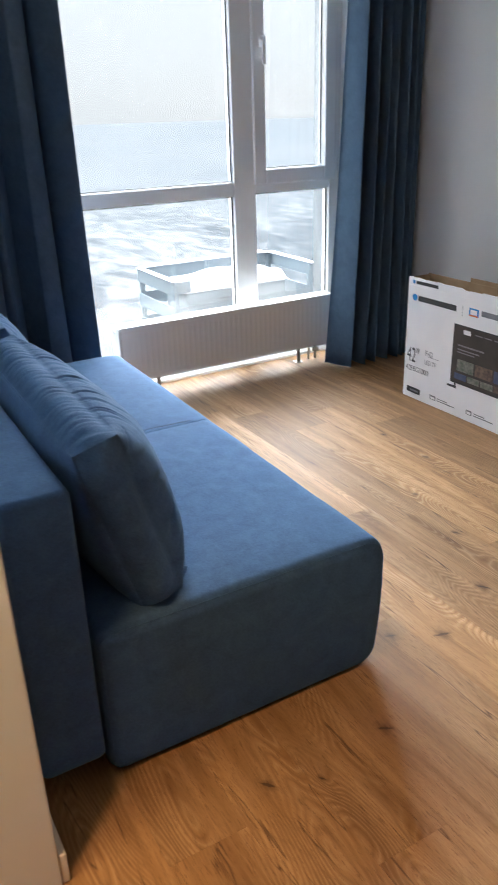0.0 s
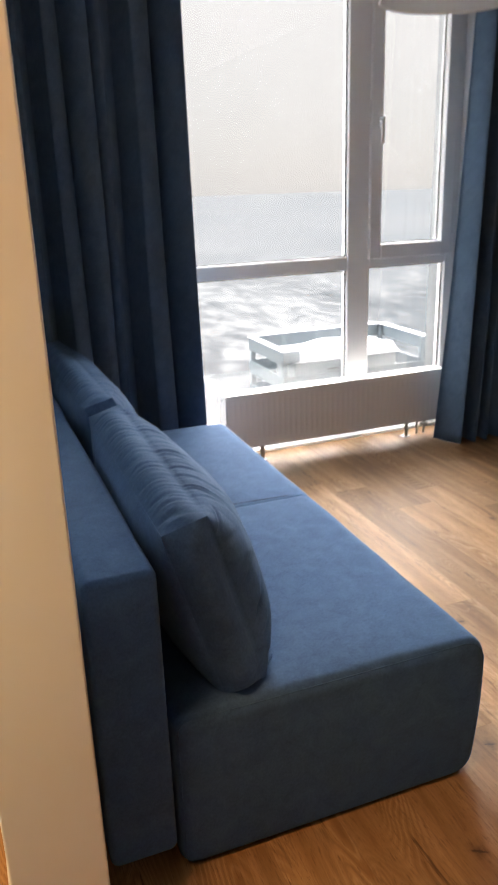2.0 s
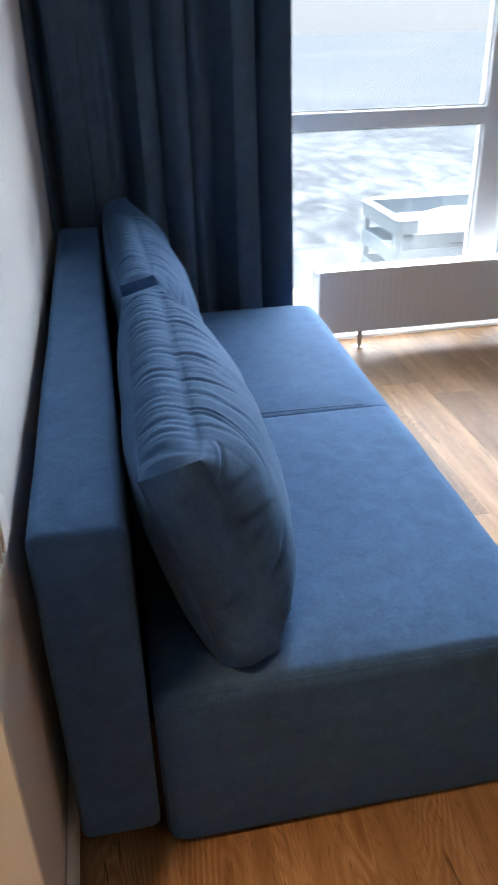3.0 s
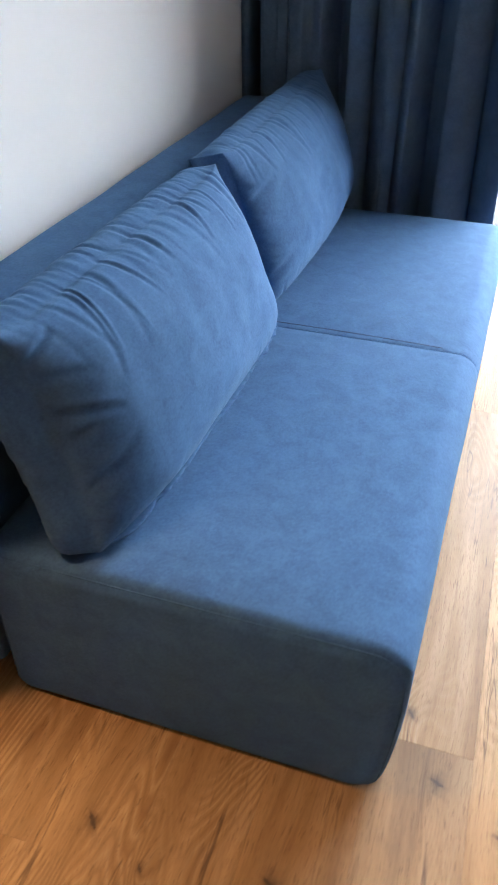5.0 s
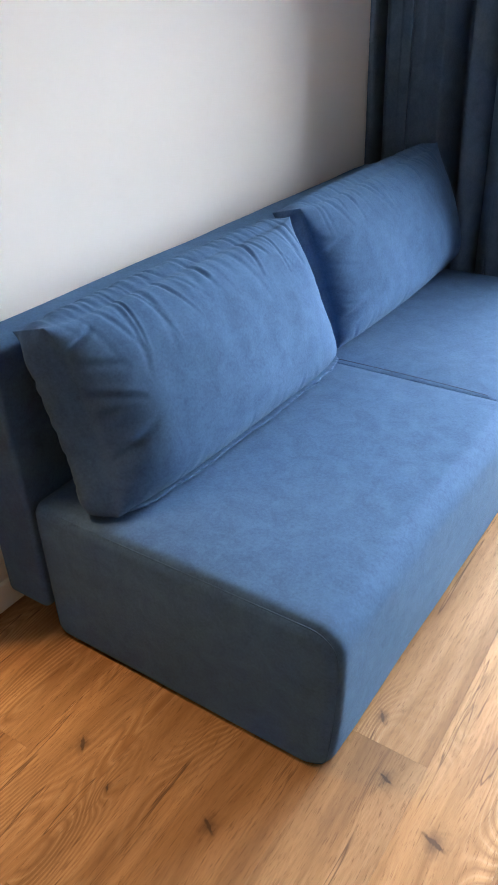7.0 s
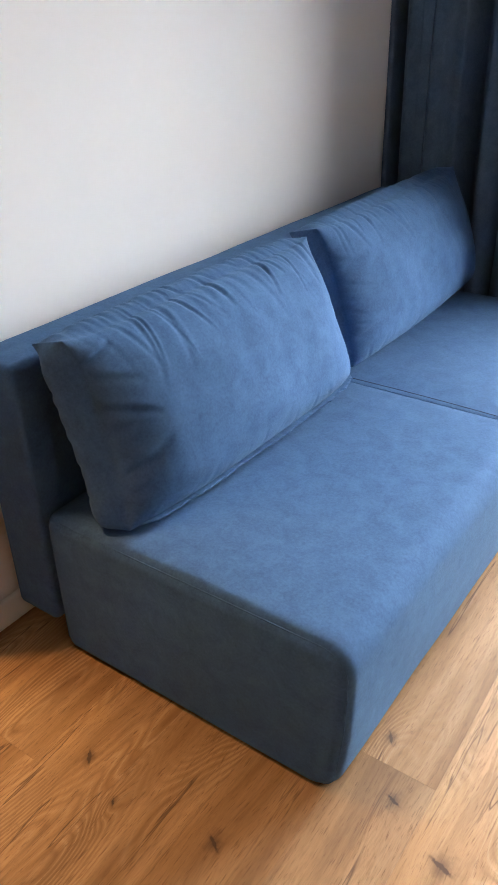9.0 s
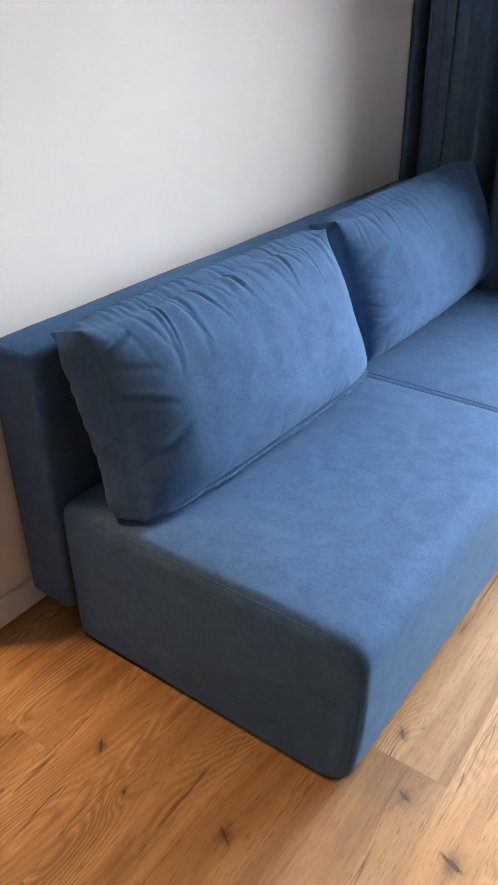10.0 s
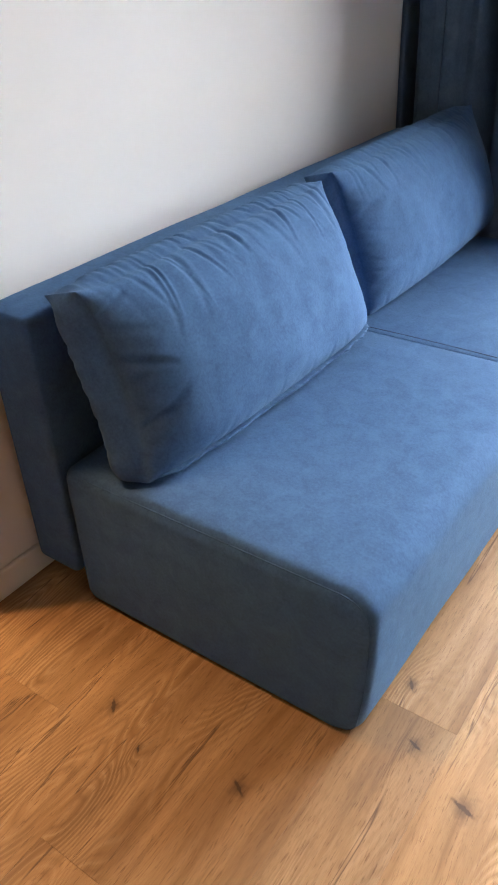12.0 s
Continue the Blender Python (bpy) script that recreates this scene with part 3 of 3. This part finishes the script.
    for i in range(14, nu - 8) if flange else ():
        p = at(us[i], -0.955, 1)
        out = 0.022 + 0.010 * noise.noise(Vector((i * 0.05, seed, 6.0))) + 0.005 * noise.noise(Vector((i * 0.22, seed, 2.0)))
        out *= min(1.0, (i - 12) / 24, (nu - 7 - i) / 24)
        sag = 0.75 + 0.4 * noise.noise(Vector((i * 0.07, seed, 9.0)))
        lip.append([p + Vector((out * f - 0.006, 0, -0.006 * sag * f)) for f in (0.0, 0.35, 0.7, 1.0)])
    if flange:
        hem = part("hem", grid_mesh(lip)[0], M_SOFA, ob, smooth=True)
        hem.modifiers.new("cloth", "SOLIDIFY").thickness = 0.0022
    return ob


cushion("cushion", pose(0.376, 0.552, 0.416, 0, -16, -1.0), 0.985, 0.436, 0.104, 0.304, "plump blue velour cushion leaning on the sofa back", 2.3, 0.0, -0.075, flange=True)
cushion("cushion", pose(0.356, 1.662, 0.414, 0, -14, 1.0), 1.095, 0.444, 0.096, 0.268, "plump blue velour cushion in the curtained corner", 9.1, -0.05, -0.015)


# ---- the curtains ----
def pressed(x):
    """How far forward the cloth stands towards the wall, where the sofa's corner holds it."""
    out = max(0.0, min(1.0, (0.36 - x) / 0.20))
    return 0.15 * out * out * (3 - 2 * out)


def curtain(xa, xb, yc, widths, amp, flare_a, flare_b, label, seed, turn=1):
    """A pleated cloth that hangs from the ceiling to the floor; widths: the folds' shares; flare: how far its edges wander at the foot."""
    nx, nz = 320, 40
    z0, z1 = 0.012, H - 0.002
    rng = random.Random(seed)
    folds = len(widths)
    knots = [sum(widths[:i]) / sum(widths) for i in range(folds + 1)]
    deep = [rng.uniform(0.65, 1.0) for _ in knots]
    rows = []
    for j in range(nz + 1):
        f = 1 - j / nz
        z = z0 + (z1 - z0) * j / nz
        row = []
        for i in range(nx + 1):
            s = i / nx
            k = max(q for q in range(folds) if knots[q] <= s + 1e-9)
            t = (s - knots[k]) / (knots[k + 1] - knots[k])
            sway = 0.012 * math.sin(3.1 * f + k * 1.7 + seed) * f * min(1.0, s * 10, (1 - s) * 10 + 0.5)
            a = amp * (deep[k] * (1 - t) + deep[k + 1] * t) * (0.75 + 0.35 * f) * (1.35 if turn > 0 and k == 0 else 1.0)
            y = yc - turn * a * (2 * abs(math.cos(math.pi * t)) ** 1.2 - 1) + 0.010 * noise.noise(Vector((s * 9, f * 2, seed)))
            x = xa + (xb - xa) * s + flare_a * f ** 1.6 * (1 - s) ** 2 + flare_b * f ** 1.6 * s ** 2
            x += 0.30 * a * math.sin(2 * math.pi * t) * (1 if k % 3 else -0.6) * min(1.0, s * 12, (1 - s) * 12) + sway
            row.append((max(-0.013, min(x, XE - 0.01)), max(2.12 if x < 0.22 else 2.20 if x < 0.62 else 2.075, y - pressed(x)), z))
        rows.append(row)
    bm, vs = grid_mesh(rows)
    ob = finish("curtain", bm, M_CURTAIN, True)
    thick = ob.modifiers.new("cloth", "SOLIDIFY")
    thick.thickness = 0.003
    return tagged(ob, label, "curtain", "window curtains")


curtain(-0.0135, 0.962, 2.295, (0.6, 0.8, 0.6, 1.0, 1.1, 0.7, 1.1, 1.7), 0.098, 0.0, 0.015, "navy blue floor-length curtain bunched beside the sofa", 5)
curtain(2.60, 3.035, 2.285, (1.2, 0.9, 1.1, 0.8, 0.9, 0.7, 0.6), 0.092, -0.13, 0.0, "navy blue floor-length curtain in the corner by the box", 11, -1)


# ---- the radiator ----
def radiator():
    x0, x1, y0, y1, z0, z1 = 1.168, 2.592, 2.450, 2.550, 0.100, 0.416
    r = base("radiator", (0, 0, 0), "low white panel radiator on short legs before the window", "radiator")
    pitch = 0.0333
    prof = []
    x = x0 + 0.012
    while x + pitch < x1 - 0.01:
        prof += [(x, 0.0), (x + 0.010, 0.0), (x + 0.0145, 0.0007), (x + 0.0285, 0.0007), (x + 0.033, 0.0)]
        x += pitch
    prof.append((x1 - 0.012, 0.0))
    rows = []
    for z, k in ((z0 + 0.004, 0), (z0 + 0.028, 0), (z0 + 0.040, 1), (z1 - 0.040, 1), (z1 - 0.028, 0), (z1 - 0.006, 0)):
        rows.append([(px, y0 + d * k, z) for px, d in prof])
    bm, vs = grid_mesh(rows)
    front = part("front_panel", bm, M_RAD, r)
    front.modifiers.new("sheet", "SOLIDIFY").thickness = 0.0015
    marks = bmesh.new()
    for i in range(40):
        for mz in (z0 + 0.034, z1 - 0.034):
            mx = x0 + 0.03 + i * pitch
            box(mx, mx + 0.014, y0 - 0.0006, y0 + 0.0004, mz, mz + 0.0028, bm=marks)
    tagged(part("weld_marks", marks, M_TRIM, front), kind="stuff")
    part("rear_panel", box(x0 + 0.01, x1 - 0.01, y1 - 0.006, y1, z0, z1 - 0.008, 0.002), M_RAD, r)
    part("side_cover", box(x0, x0 + 0.010, y0 - 0.003, y1 + 0.002, z0 + 0.004, z1 - 0.002, 0.003), M_RAD, r)
    part("side_cover", box(x1 - 0.010, x1, y0 - 0.003, y1 + 0.002, z0 + 0.004, z1 - 0.002, 0.003), M_RAD, r)
    grille = part("top_grille", box(x0 + 0.01, x1 - 0.01, y0 - 0.002, y0 + 0.022, z1 - 0.008, z1, 0.002), M_RAD, r)
    part("grille_edge", box(x0 + 0.01, x1 - 0.01, y1 - 0.022, y1 + 0.001, z1 - 0.008, z1, 0.002), M_RAD, grille)
    n = 46
    for i in range(n):
        gx = x0 + 0.014 + (x1 - x0 - 0.036) * i / (n - 1)
        part("grille_bar", box(gx - 0.007, gx + 0.016, y0 + 0.022, y1 - 0.022, z1 - 0.007, z1 - 0.002), M_RAD, grille)
    part("convector", box(x0 + 0.03, x1 - 0.03, y0 + 0.03, y1 - 0.03, z0 + 0.02, z1 - 0.03), M_RAD, r)
    part("bleed_cap", rod((x0 + 0.001, 2.50, 0.386), (x0 - 0.006, 2.50, 0.386), 0.008), M_CHROME, r)
    for lx in (1.40, 2.36):
        leg = part("leg", box(lx - 0.012, lx + 0.012, 2.497, 2.503, 0.003, 0.20), M_CHROME, r, "thin steel leg")
        part("foot_plate", box(lx - 0.022, lx + 0.022, 2.485, 2.531, 0.0, 0.004), M_CHROME, leg)
    valve = part("valve", rod((2.50, 2.52, 0.045), (2.50, 2.52, 0.10), 0.011), M_CHROME, r, "steel valve and supply pipe")
    part("pipe", rod((2.50, 2.52, 0.0), (2.50, 2.52, 0.05), 0.008), M_CHROME, valve)
    part("pipe", rod((2.45, 2.52, 0.0), (2.45, 2.52, 0.10), 0.008), M_CHROME, valve)
    part("cuff", rod((2.475, 2.52, 0.06), (2.515, 2.505, 0.06), 0.014), M_CHROME, valve)
    return r


radiator()


# ---- the carton ----
def printed(name, text, y, z, size, mat, parent, x=2.4985, wide=1.0):
    """Lettering on the carton's long face, read from the room's middle; y and z: the first letter's foot."""
    cu = bpy.data.curves.new(name, "FONT")
    cu.body, cu.size = text, size
    cu.extrude = 0.0003
    ob = bpy.data.objects.new(name + "_shape", cu)
    scene.collection.objects.link(ob)
    deps = bpy.context.evaluated_depsgraph_get()
    me = bpy.data.meshes.new_from_object(ob.evaluated_get(deps))
    bpy.data.objects.remove(ob)
    me.materials.clear()
    me.materials.append(mat)
    out = new(name, me)
    out.parent = parent
    out.matrix_basis = Matrix(((0, 0, -1, x), (-wide, 0, 0, y), (0, 1, 0, z), (0, 0, 0, 1)))
    return out


def carton():
    c = base("carton", (0, 0, 0), "open white printed cardboard carton of a flat screen television", "box")
    x0, x1, y0, y1, h, t = 2.518, 2.658, 0.648, 1.683, 0.654, 0.006
    # the long face has a torn upper edge
    top = [(y1 - (y1 - y0) * i / 60, h + 0.004 * noise.noise(Vector((i * 0.35, 2, 0))) - (0.006 if 22 < i < 30 else 0.0)) for i in range(61)]
    bm, vs = grid_mesh([[(x0, y, 0.0) for y, z in top], [(x0, y, 0.612) for y, z in top], [(x0 + 0.001 + 0.003 * abs(noise.noise(Vector((i * 0.2, 0, 5)))), y, z) for i, (y, z) in enumerate(top)]])
    face = part("front_panel", bm, M_PRINT, c, "white printed long side")
    card = face.modifiers.new("card", "SOLIDIFY")
    card.thickness, card.offset = t, (1.0 if face.data.polygons[0].normal.x > 0 else -1.0)
    part("back_panel", box(x1 - t, x1, y0, y1, 0, h, 0.001), M_CARD, c)
    part("inner_liner", box(x0 + t + 0.001, x0 + t + 0.004, y0 + t, y1 - t, 0.01, h - 0.012), M_CARD, c, "bare brown inside")
    part("end_panel", box(x0 + t, x1 - t, y1 - t, y1, 0, h - 0.004, 0.001), M_PRINT, c)
    part("end_panel", box(x0 + t, x1 - t, y0, y0 + t, 0, h - 0.004, 0.001), M_PRINT, c)
    part("end_liner", box(x0 + t + 0.005, x1 - t, y1 - t - 0.004, y1 - t - 0.001, 0.01, h - 0.003), M_CARD, c)
    part("bottom_panel", box(x0 + t, x1 - t, y0 + t, y1 - t, 0.0, 0.006), M_CARD, c)
    part("flap", box(x1 - 0.004, x1 + 0.002, y0 + 0.02, y1 - 0.30, h - 0.02, h + 0.022, 0.001), M_CARD, c, "torn brown flap")

    def patch(name, ya, yb, za, zb, mat, lift=0.001, owner=face):
        return part(name, box(x0 - lift - 0.0008, x0 - lift, min(ya, yb), max(ya, yb), za, zb), mat, owner)

    part("crease", tube([(x0 - 0.0005, y1 - (y1 - y0) * i / 40, 0.612 + 0.002 * math.sin(i * 1.3)) for i in range(41)], 0.0014, seg=5), M_PRINT, face)
    patch("tape", 1.245, 1.09, 0.585, 0.652, M_PRINT, 0.0006)

    def disc(name, y, z, r, mat):
        part(name, rod((x0 - 0.0016, y, z), (x0 - 0.0004, y, z), r, 24), mat, face)

    disc("logo_dot", 1.629, 0.553, 0.017, M_BLUEINK)
    patch("logo_bar", 1.602, 1.327, 0.538, 0.566, M_INK)
    disc("logo_dot", 1.641, 0.633, 0.010, M_BLUEINK)
    patch("logo_bar", 1.622, 1.462, 0.624, 0.641, M_INK)
    patch("divider", 1.286, 1.284, 0.523, 0.575, M_GREYINK)
    patch("icon_body", 1.241, 1.179, 0.536, 0.573, M_BLUEINK)
    patch("icon_body", 1.238, 1.182, 0.534, 0.541, M_ORANGEINK, 0.0018)
    patch("icon_field", 1.231, 1.189, 0.543, 0.566, M_PRINT, 0.0018)
    patch("logo_bar", 1.160, 0.93, 0.546, 0.572, M_GREYINK)
    printed("lettering", "42''", 1.644, 0.213, 0.112, M_INK, face, wide=0.62)
    printed("lettering", "FHD", 1.506, 0.270, 0.040, M_GREYINK, face, wide=0.75)
    patch("rule", 1.506, 1.42, 0.258, 0.260, M_GREYINK)
    printed("lettering", "LED TV", 1.506, 0.222, 0.037, M_GREYINK, face, wide=0.72)
    printed("lettering", "42FBG5000", 1.647, 0.163, 0.040, M_INK, face, wide=0.92)
    patch("badge", 1.651, 1.546, 0.031, 0.062, M_INK)
    patch("badge_bar", 1.625, 1.562, 0.041, 0.050, M_GREYINK, 0.0018)
    for ya, yb in ((1.469, 1.425), (1.204, 1.165), (0.96, 0.925)):
        patch("pictogram", ya, yb, 0.036, 0.060, M_GREYINK)
        patch("pictogram_field", ya - 0.006, yb + 0.006, 0.040, 0.052, M_PRINT, 0.0018)
        patch("caption_bar", yb - 0.012, yb - 0.085, 0.050, 0.055, M_GREYINK)
        patch("caption_bar", yb - 0.012, yb - 0.140, 0.039, 0.044, M_GREYINK)
    # the television printed on the side
    ta, tb = 1.331, 0.790
    tv = patch("printed_television", ta, tb, 0.176, 0.478, M_INK)
    patch("printed_screen", ta - 0.007, tb + 0.007, 0.186, 0.472, M_SCREEN, 0.0018)
    for ya in (1.315, 0.85):
        part("printed_foot", box(x0 - 0.0024, x0 - 0.0012, ya - 0.03, ya + 0.034, 0.148, 0.160), M_INK, face)
        part("printed_foot", box(x0 - 0.0024, x0 - 0.0012, ya - 0.026, ya - 0.016, 0.158, 0.178), M_INK, face)
    disc("menu_dot", 1.285, 0.449, 0.008, M_GREYINK)
    part("menu_bar", box(x0 - 0.0036, x0 - 0.0028, 1.215, 1.262, 0.437, 0.459), M_PRINT, face)
    for i in range(4):
        part("menu_bar", box(x0 - 0.0036, x0 - 0.0028, 1.14 - 0.06 * i, 1.185 - 0.06 * i, 0.446, 0.451), M_GREYINK, face)
    for i, (za, zb) in enumerate(((0.372, 0.380), (0.352, 0.358), (0.338, 0.343))):
        part("menu_bar", box(x0 - 0.0036, x0 - 0.0028, 1.12 + 0.03 * i, 1.295, za, zb), M_GREYINK, face)
    mats = (M_THUMB, M_THUMBB, M_THUMBC, M_THUMB)
    for i in range(4):
        part("thumbnail", box(x0 - 0.0036, x0 - 0.0028, 1.178 - 0.122 * i, 1.296 - 0.122 * i - 0.006, 0.245, 0.305), mats[i], face)
    for i in range(5):
        part("thumbnail", box(x0 - 0.0036, x0 - 0.0028, 1.222 - 0.088 * i, 1.302 - 0.088 * i, 0.200, 0.232), mats[(i + 2) % 4], face)
    return c


carton()


# ---- the pendant lamp ----
def pendant():
    cx, cy, zb, r, hgt = 1.362, 0.770, 2.006, 0.228, 0.27
    p = base("pendant_lamp", (cx, cy, 0), "unlit pendant lamp with a grey linen drum shade", "lamp")
    seg = 64
    ring = [(math.cos(2 * math.pi * i / seg), math.sin(2 * math.pi * i / seg)) for i in range(seg)]
    prof = [(r - 0.002, zb), (r, zb), (r, zb + hgt), (r - 0.002, zb + hgt)]
    bm, vs = grid_mesh([[(a * q, b * q, z) for a, b in ring] for q, z in prof + prof[:1]], closed=True)
    shade = part("shade", bm, M_LINEN, p, smooth=False)
    for z in (zb, zb + hgt):
        part("rim", tube([(a * (r - 0.001), b * (r - 0.001), z) for a, b in ring], 0.0035, closed=True, seg=8), M_TRIM, shade, smooth=True)
    part("shade_seam", box(-0.003, 0.003, -r - 0.0022, -r + 0.0005, zb + 0.004, zb + hgt - 0.004), M_LINEN, shade)
    for k in range(3):
        a = 2 * math.pi * k / 3 + 0.4
        part("spoke", rod((0, 0, zb + hgt - 0.03), (r * math.cos(a), r * math.sin(a), zb + hgt - 0.004), 0.002, 6), M_CHROME, p)
    part("socket", rod((0, 0, zb + 0.14), (0, 0, zb + hgt - 0.02), 0.02), M_TRIM, p)
    bb = bmesh.new()
    bmesh.ops.create_uvsphere(bb, u_segments=20, v_segments=12, radius=0.03, matrix=Matrix.Translation((0, 0, zb + 0.11)) @ Matrix.Diagonal((1, 1, 1.25, 1)))
    part("bulb", bb, M_TRIM, p, smooth=True)
    part("cord", rod((0, 0, zb + hgt - 0.02), (0, 0, H - 0.02), 0.003, 8), M_TRIM, p)
    part("canopy", rod((0, 0, H - 0.03), (0, 0, H), 0.05, 32), M_TRIM, p)
    return p


pendant()


# ---- the light switch on the wall's free end ----
def switch():
    s = base("light_switch", (0, 0, 0), "white light switch on the wall beside the sofa", "switch")
    part("plate", box(-0.0155, -0.004, -0.062, 0.020, 0.795, 0.878, 0.003), M_TRIM, s)
    part("rocker", box(-0.005, 0.001, -0.052, 0.010, 0.805, 0.868, 0.003), M_TRIM, s)


switch()


# ---- the hallway behind the wall ----
def shoe_cabinet():
    k = base("hall_cabinet", (0, 0, 0), "dark brown hallway cabinet on a white plinth", "cabinet")
    part("body", box(-0.62, -0.235, 0.42, 1.30, 0.16, 0.95, 0.02, 4), M_DARKWOOD, k)
    part("plinth", box(-0.60, -0.225, 0.40, 1.30, 0.0, 0.16, 0.004), M_TRIM, k, "white plinth")


shoe_cabinet()
for hx, hy, hz, watts in HALL_LAMPS:
    d = base("downlight", (hx, hy, 0), "round white recessed ceiling downlight", "ceiling light", "downlights")
    part("housing", tube([(0.062 * math.cos(2 * math.pi * i / 32), 0.062 * math.sin(2 * math.pi * i / 32), H - 0.003) for i in range(32)], 0.010, closed=True, seg=8), M_TRIM, d, smooth=True)


# ---- outside: the basket on the facade, its air conditioner, the frozen sea ----
def snow_cap(x0, x1, y0, y1, z, h, seed, over=0.01):
    """A soft bank of snow with an uneven top on a flat support."""
    nx, ny = max(6, int((x1 - x0) / 0.03)), max(4, int((y1 - y0) / 0.03))
    rows = []
    for j in range(ny + 1):
        v = j / ny
        row = []
        for i in range(nx + 1):
            u = i / nx
            e = min(1.0, (1 - abs(2 * u - 1)) * (x1 - x0) / 0.09) ** 0.5 * min(1.0, (1 - abs(2 * v - 1)) * (y1 - y0) / 0.09) ** 0.5
            q = 0.75 + 0.35 * noise.noise(Vector((u * 4 + seed, v * 3, seed)))
            row.append((x0 + (x1 - x0) * u, y0 + (y1 - y0) * v, z + 0.001 + h * e * q))
        rows.append(row)
    bm, vs = grid_mesh(rows)
    rim = [v for v in bm.verts if v.is_boundary]
    low = bmesh.ops.extrude_edge_only(bm, edges=[e for e in bm.edges if e.is_boundary])["geom"]
    for v in low:
        if isinstance(v, bmesh.types.BMVert):
            v.co.z = z + 0.0005
    return bm


def basket():
    x0, x1, y0, y1, zr = 1.845, 2.955, 3.20, 3.82, 0.455
    b = base("facade_basket", (0, 0, 0), "grey slatted steel basket with snow on the facade", "basket")
    for px in (x0 + 0.02, x1 - 0.02):
        for py in (y0 + 0.02, y1 - 0.02):
            part("post", box(px - 0.016, px + 0.016, py - 0.016, py + 0.016, -0.20, zr - 0.012, 0.003), M_RAIL, b)
    for k in range(4):
        z1 = zr - 0.175 * k
        z0 = z1 - 0.095
        part("slat", box(x0 - 0.002, x0 + 0.002, y0, y1, z0, z1), M_RAIL, b)
        part("slat", box(x1 - 0.002, x1 + 0.002, y0, y1, z0, z1), M_RAIL, b)
        part("slat", box(x0, x1, y1 - 0.002, y1 + 0.002, z0, z1), M_RAIL, b)
        if k:
            part("slat", box(x0, x1, y0 - 0.002, y0 + 0.002, z0, z1), M_RAIL, b)
    part("rail", box(x0, x0 + 0.12, y0 - 0.012, y0 + 0.012, zr - 0.08, zr, 0.002), M_RAIL, b)
    for k in range(7):
        ly = y0 + 0.04 + 0.088 * k
        part("floor_slat", box(x0, x1, ly, ly + 0.045, -0.19, -0.185), M_RAIL, b)
    for sx in (x0 + 0.12, x1 - 0.12):
        part("bracket", box(sx - 0.02, sx + 0.02, YN + 0.33, y0 + 0.01, -0.16, -0.12), M_RAIL, b)
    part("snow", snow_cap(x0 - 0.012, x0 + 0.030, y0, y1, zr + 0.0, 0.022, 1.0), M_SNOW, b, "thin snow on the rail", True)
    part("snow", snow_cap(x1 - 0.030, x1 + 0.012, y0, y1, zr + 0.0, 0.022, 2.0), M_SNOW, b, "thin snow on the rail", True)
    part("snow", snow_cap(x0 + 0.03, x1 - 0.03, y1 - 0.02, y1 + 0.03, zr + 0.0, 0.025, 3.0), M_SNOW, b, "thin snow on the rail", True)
    part("rail", box(x0 - 0.010, x0 + 0.028, y0, y1, zr - 0.006, zr), M_RAIL, b)
    part("rail", box(x1 - 0.028, x1 + 0.010, y0, y1, zr - 0.006, zr), M_RAIL, b)
    part("rail", box(x0 + 0.03, x1 - 0.03, y1 - 0.018, y1 + 0.028, zr - 0.006, zr), M_RAIL, b)
    a = base("air_conditioner", (0, 0, 0), "white outdoor air conditioner unit capped with snow", "air conditioner")
    ax0, ax1, ay0, ay1, az = 1.965, 2.755, 3.27, 3.60, 0.355
    part("casing", box(ax0, ax1, ay0, ay1, -0.185, az, 0.012, 3), M_ACBODY, a)
    part("side_grille", box(ax0 + 0.24, ax0 + 0.33, ay0 - 0.004, ay0 - 0.001, 0.16, 0.29), M_GASKET, a)
    for k in range(6):
        part("grille_bar", box(ax0 + 0.235, ax0 + 0.335, ay0 - 0.009, ay0 - 0.004, 0.165 + 0.021 * k, 0.175 + 0.021 * k), M_ACBODY, a)
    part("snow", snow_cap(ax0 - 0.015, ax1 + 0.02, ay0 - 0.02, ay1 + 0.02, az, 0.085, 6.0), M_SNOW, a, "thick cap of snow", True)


basket()
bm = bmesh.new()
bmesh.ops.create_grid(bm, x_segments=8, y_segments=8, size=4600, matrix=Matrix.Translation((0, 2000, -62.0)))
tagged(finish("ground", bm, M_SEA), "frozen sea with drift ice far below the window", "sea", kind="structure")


# ---- the floor's planks ----
PW, PLEN, EDGE = 0.1925, 1.285, 0.385


def plank_mesh(length):
    b = box(0.0001, PW - 0.0001, 0.0001, length - 0.0001, -0.009, 0.0, 0.0004, 1)
    me = bpy.data.meshes.new("plank")
    bmesh.ops.recalc_face_normals(b, faces=b.faces)
    b.to_mesh(me)
    b.free()
    me.materials.append(M_OAK)
    return me


whole = plank_mesh(PLEN)
joints = {3: 0.137, -1: -0.29}
rng = random.Random(21)
for k in range(-16, 14):
    px = EDGE + PW * k
    if px > XE - 0.02 or px + PW < XW:
        continue
    y = joints.get(k, rng.uniform(-0.6, 0.6))
    while y > YS:
        y -= PLEN
    while y < YN + 0.05:
        if px + PW <= XE + 0.05 and px >= XW - 0.2:
            ob = new("plank", whole)
            ob.location = (px, y, 0.0)
            ob.parent = floor
        y += PLEN
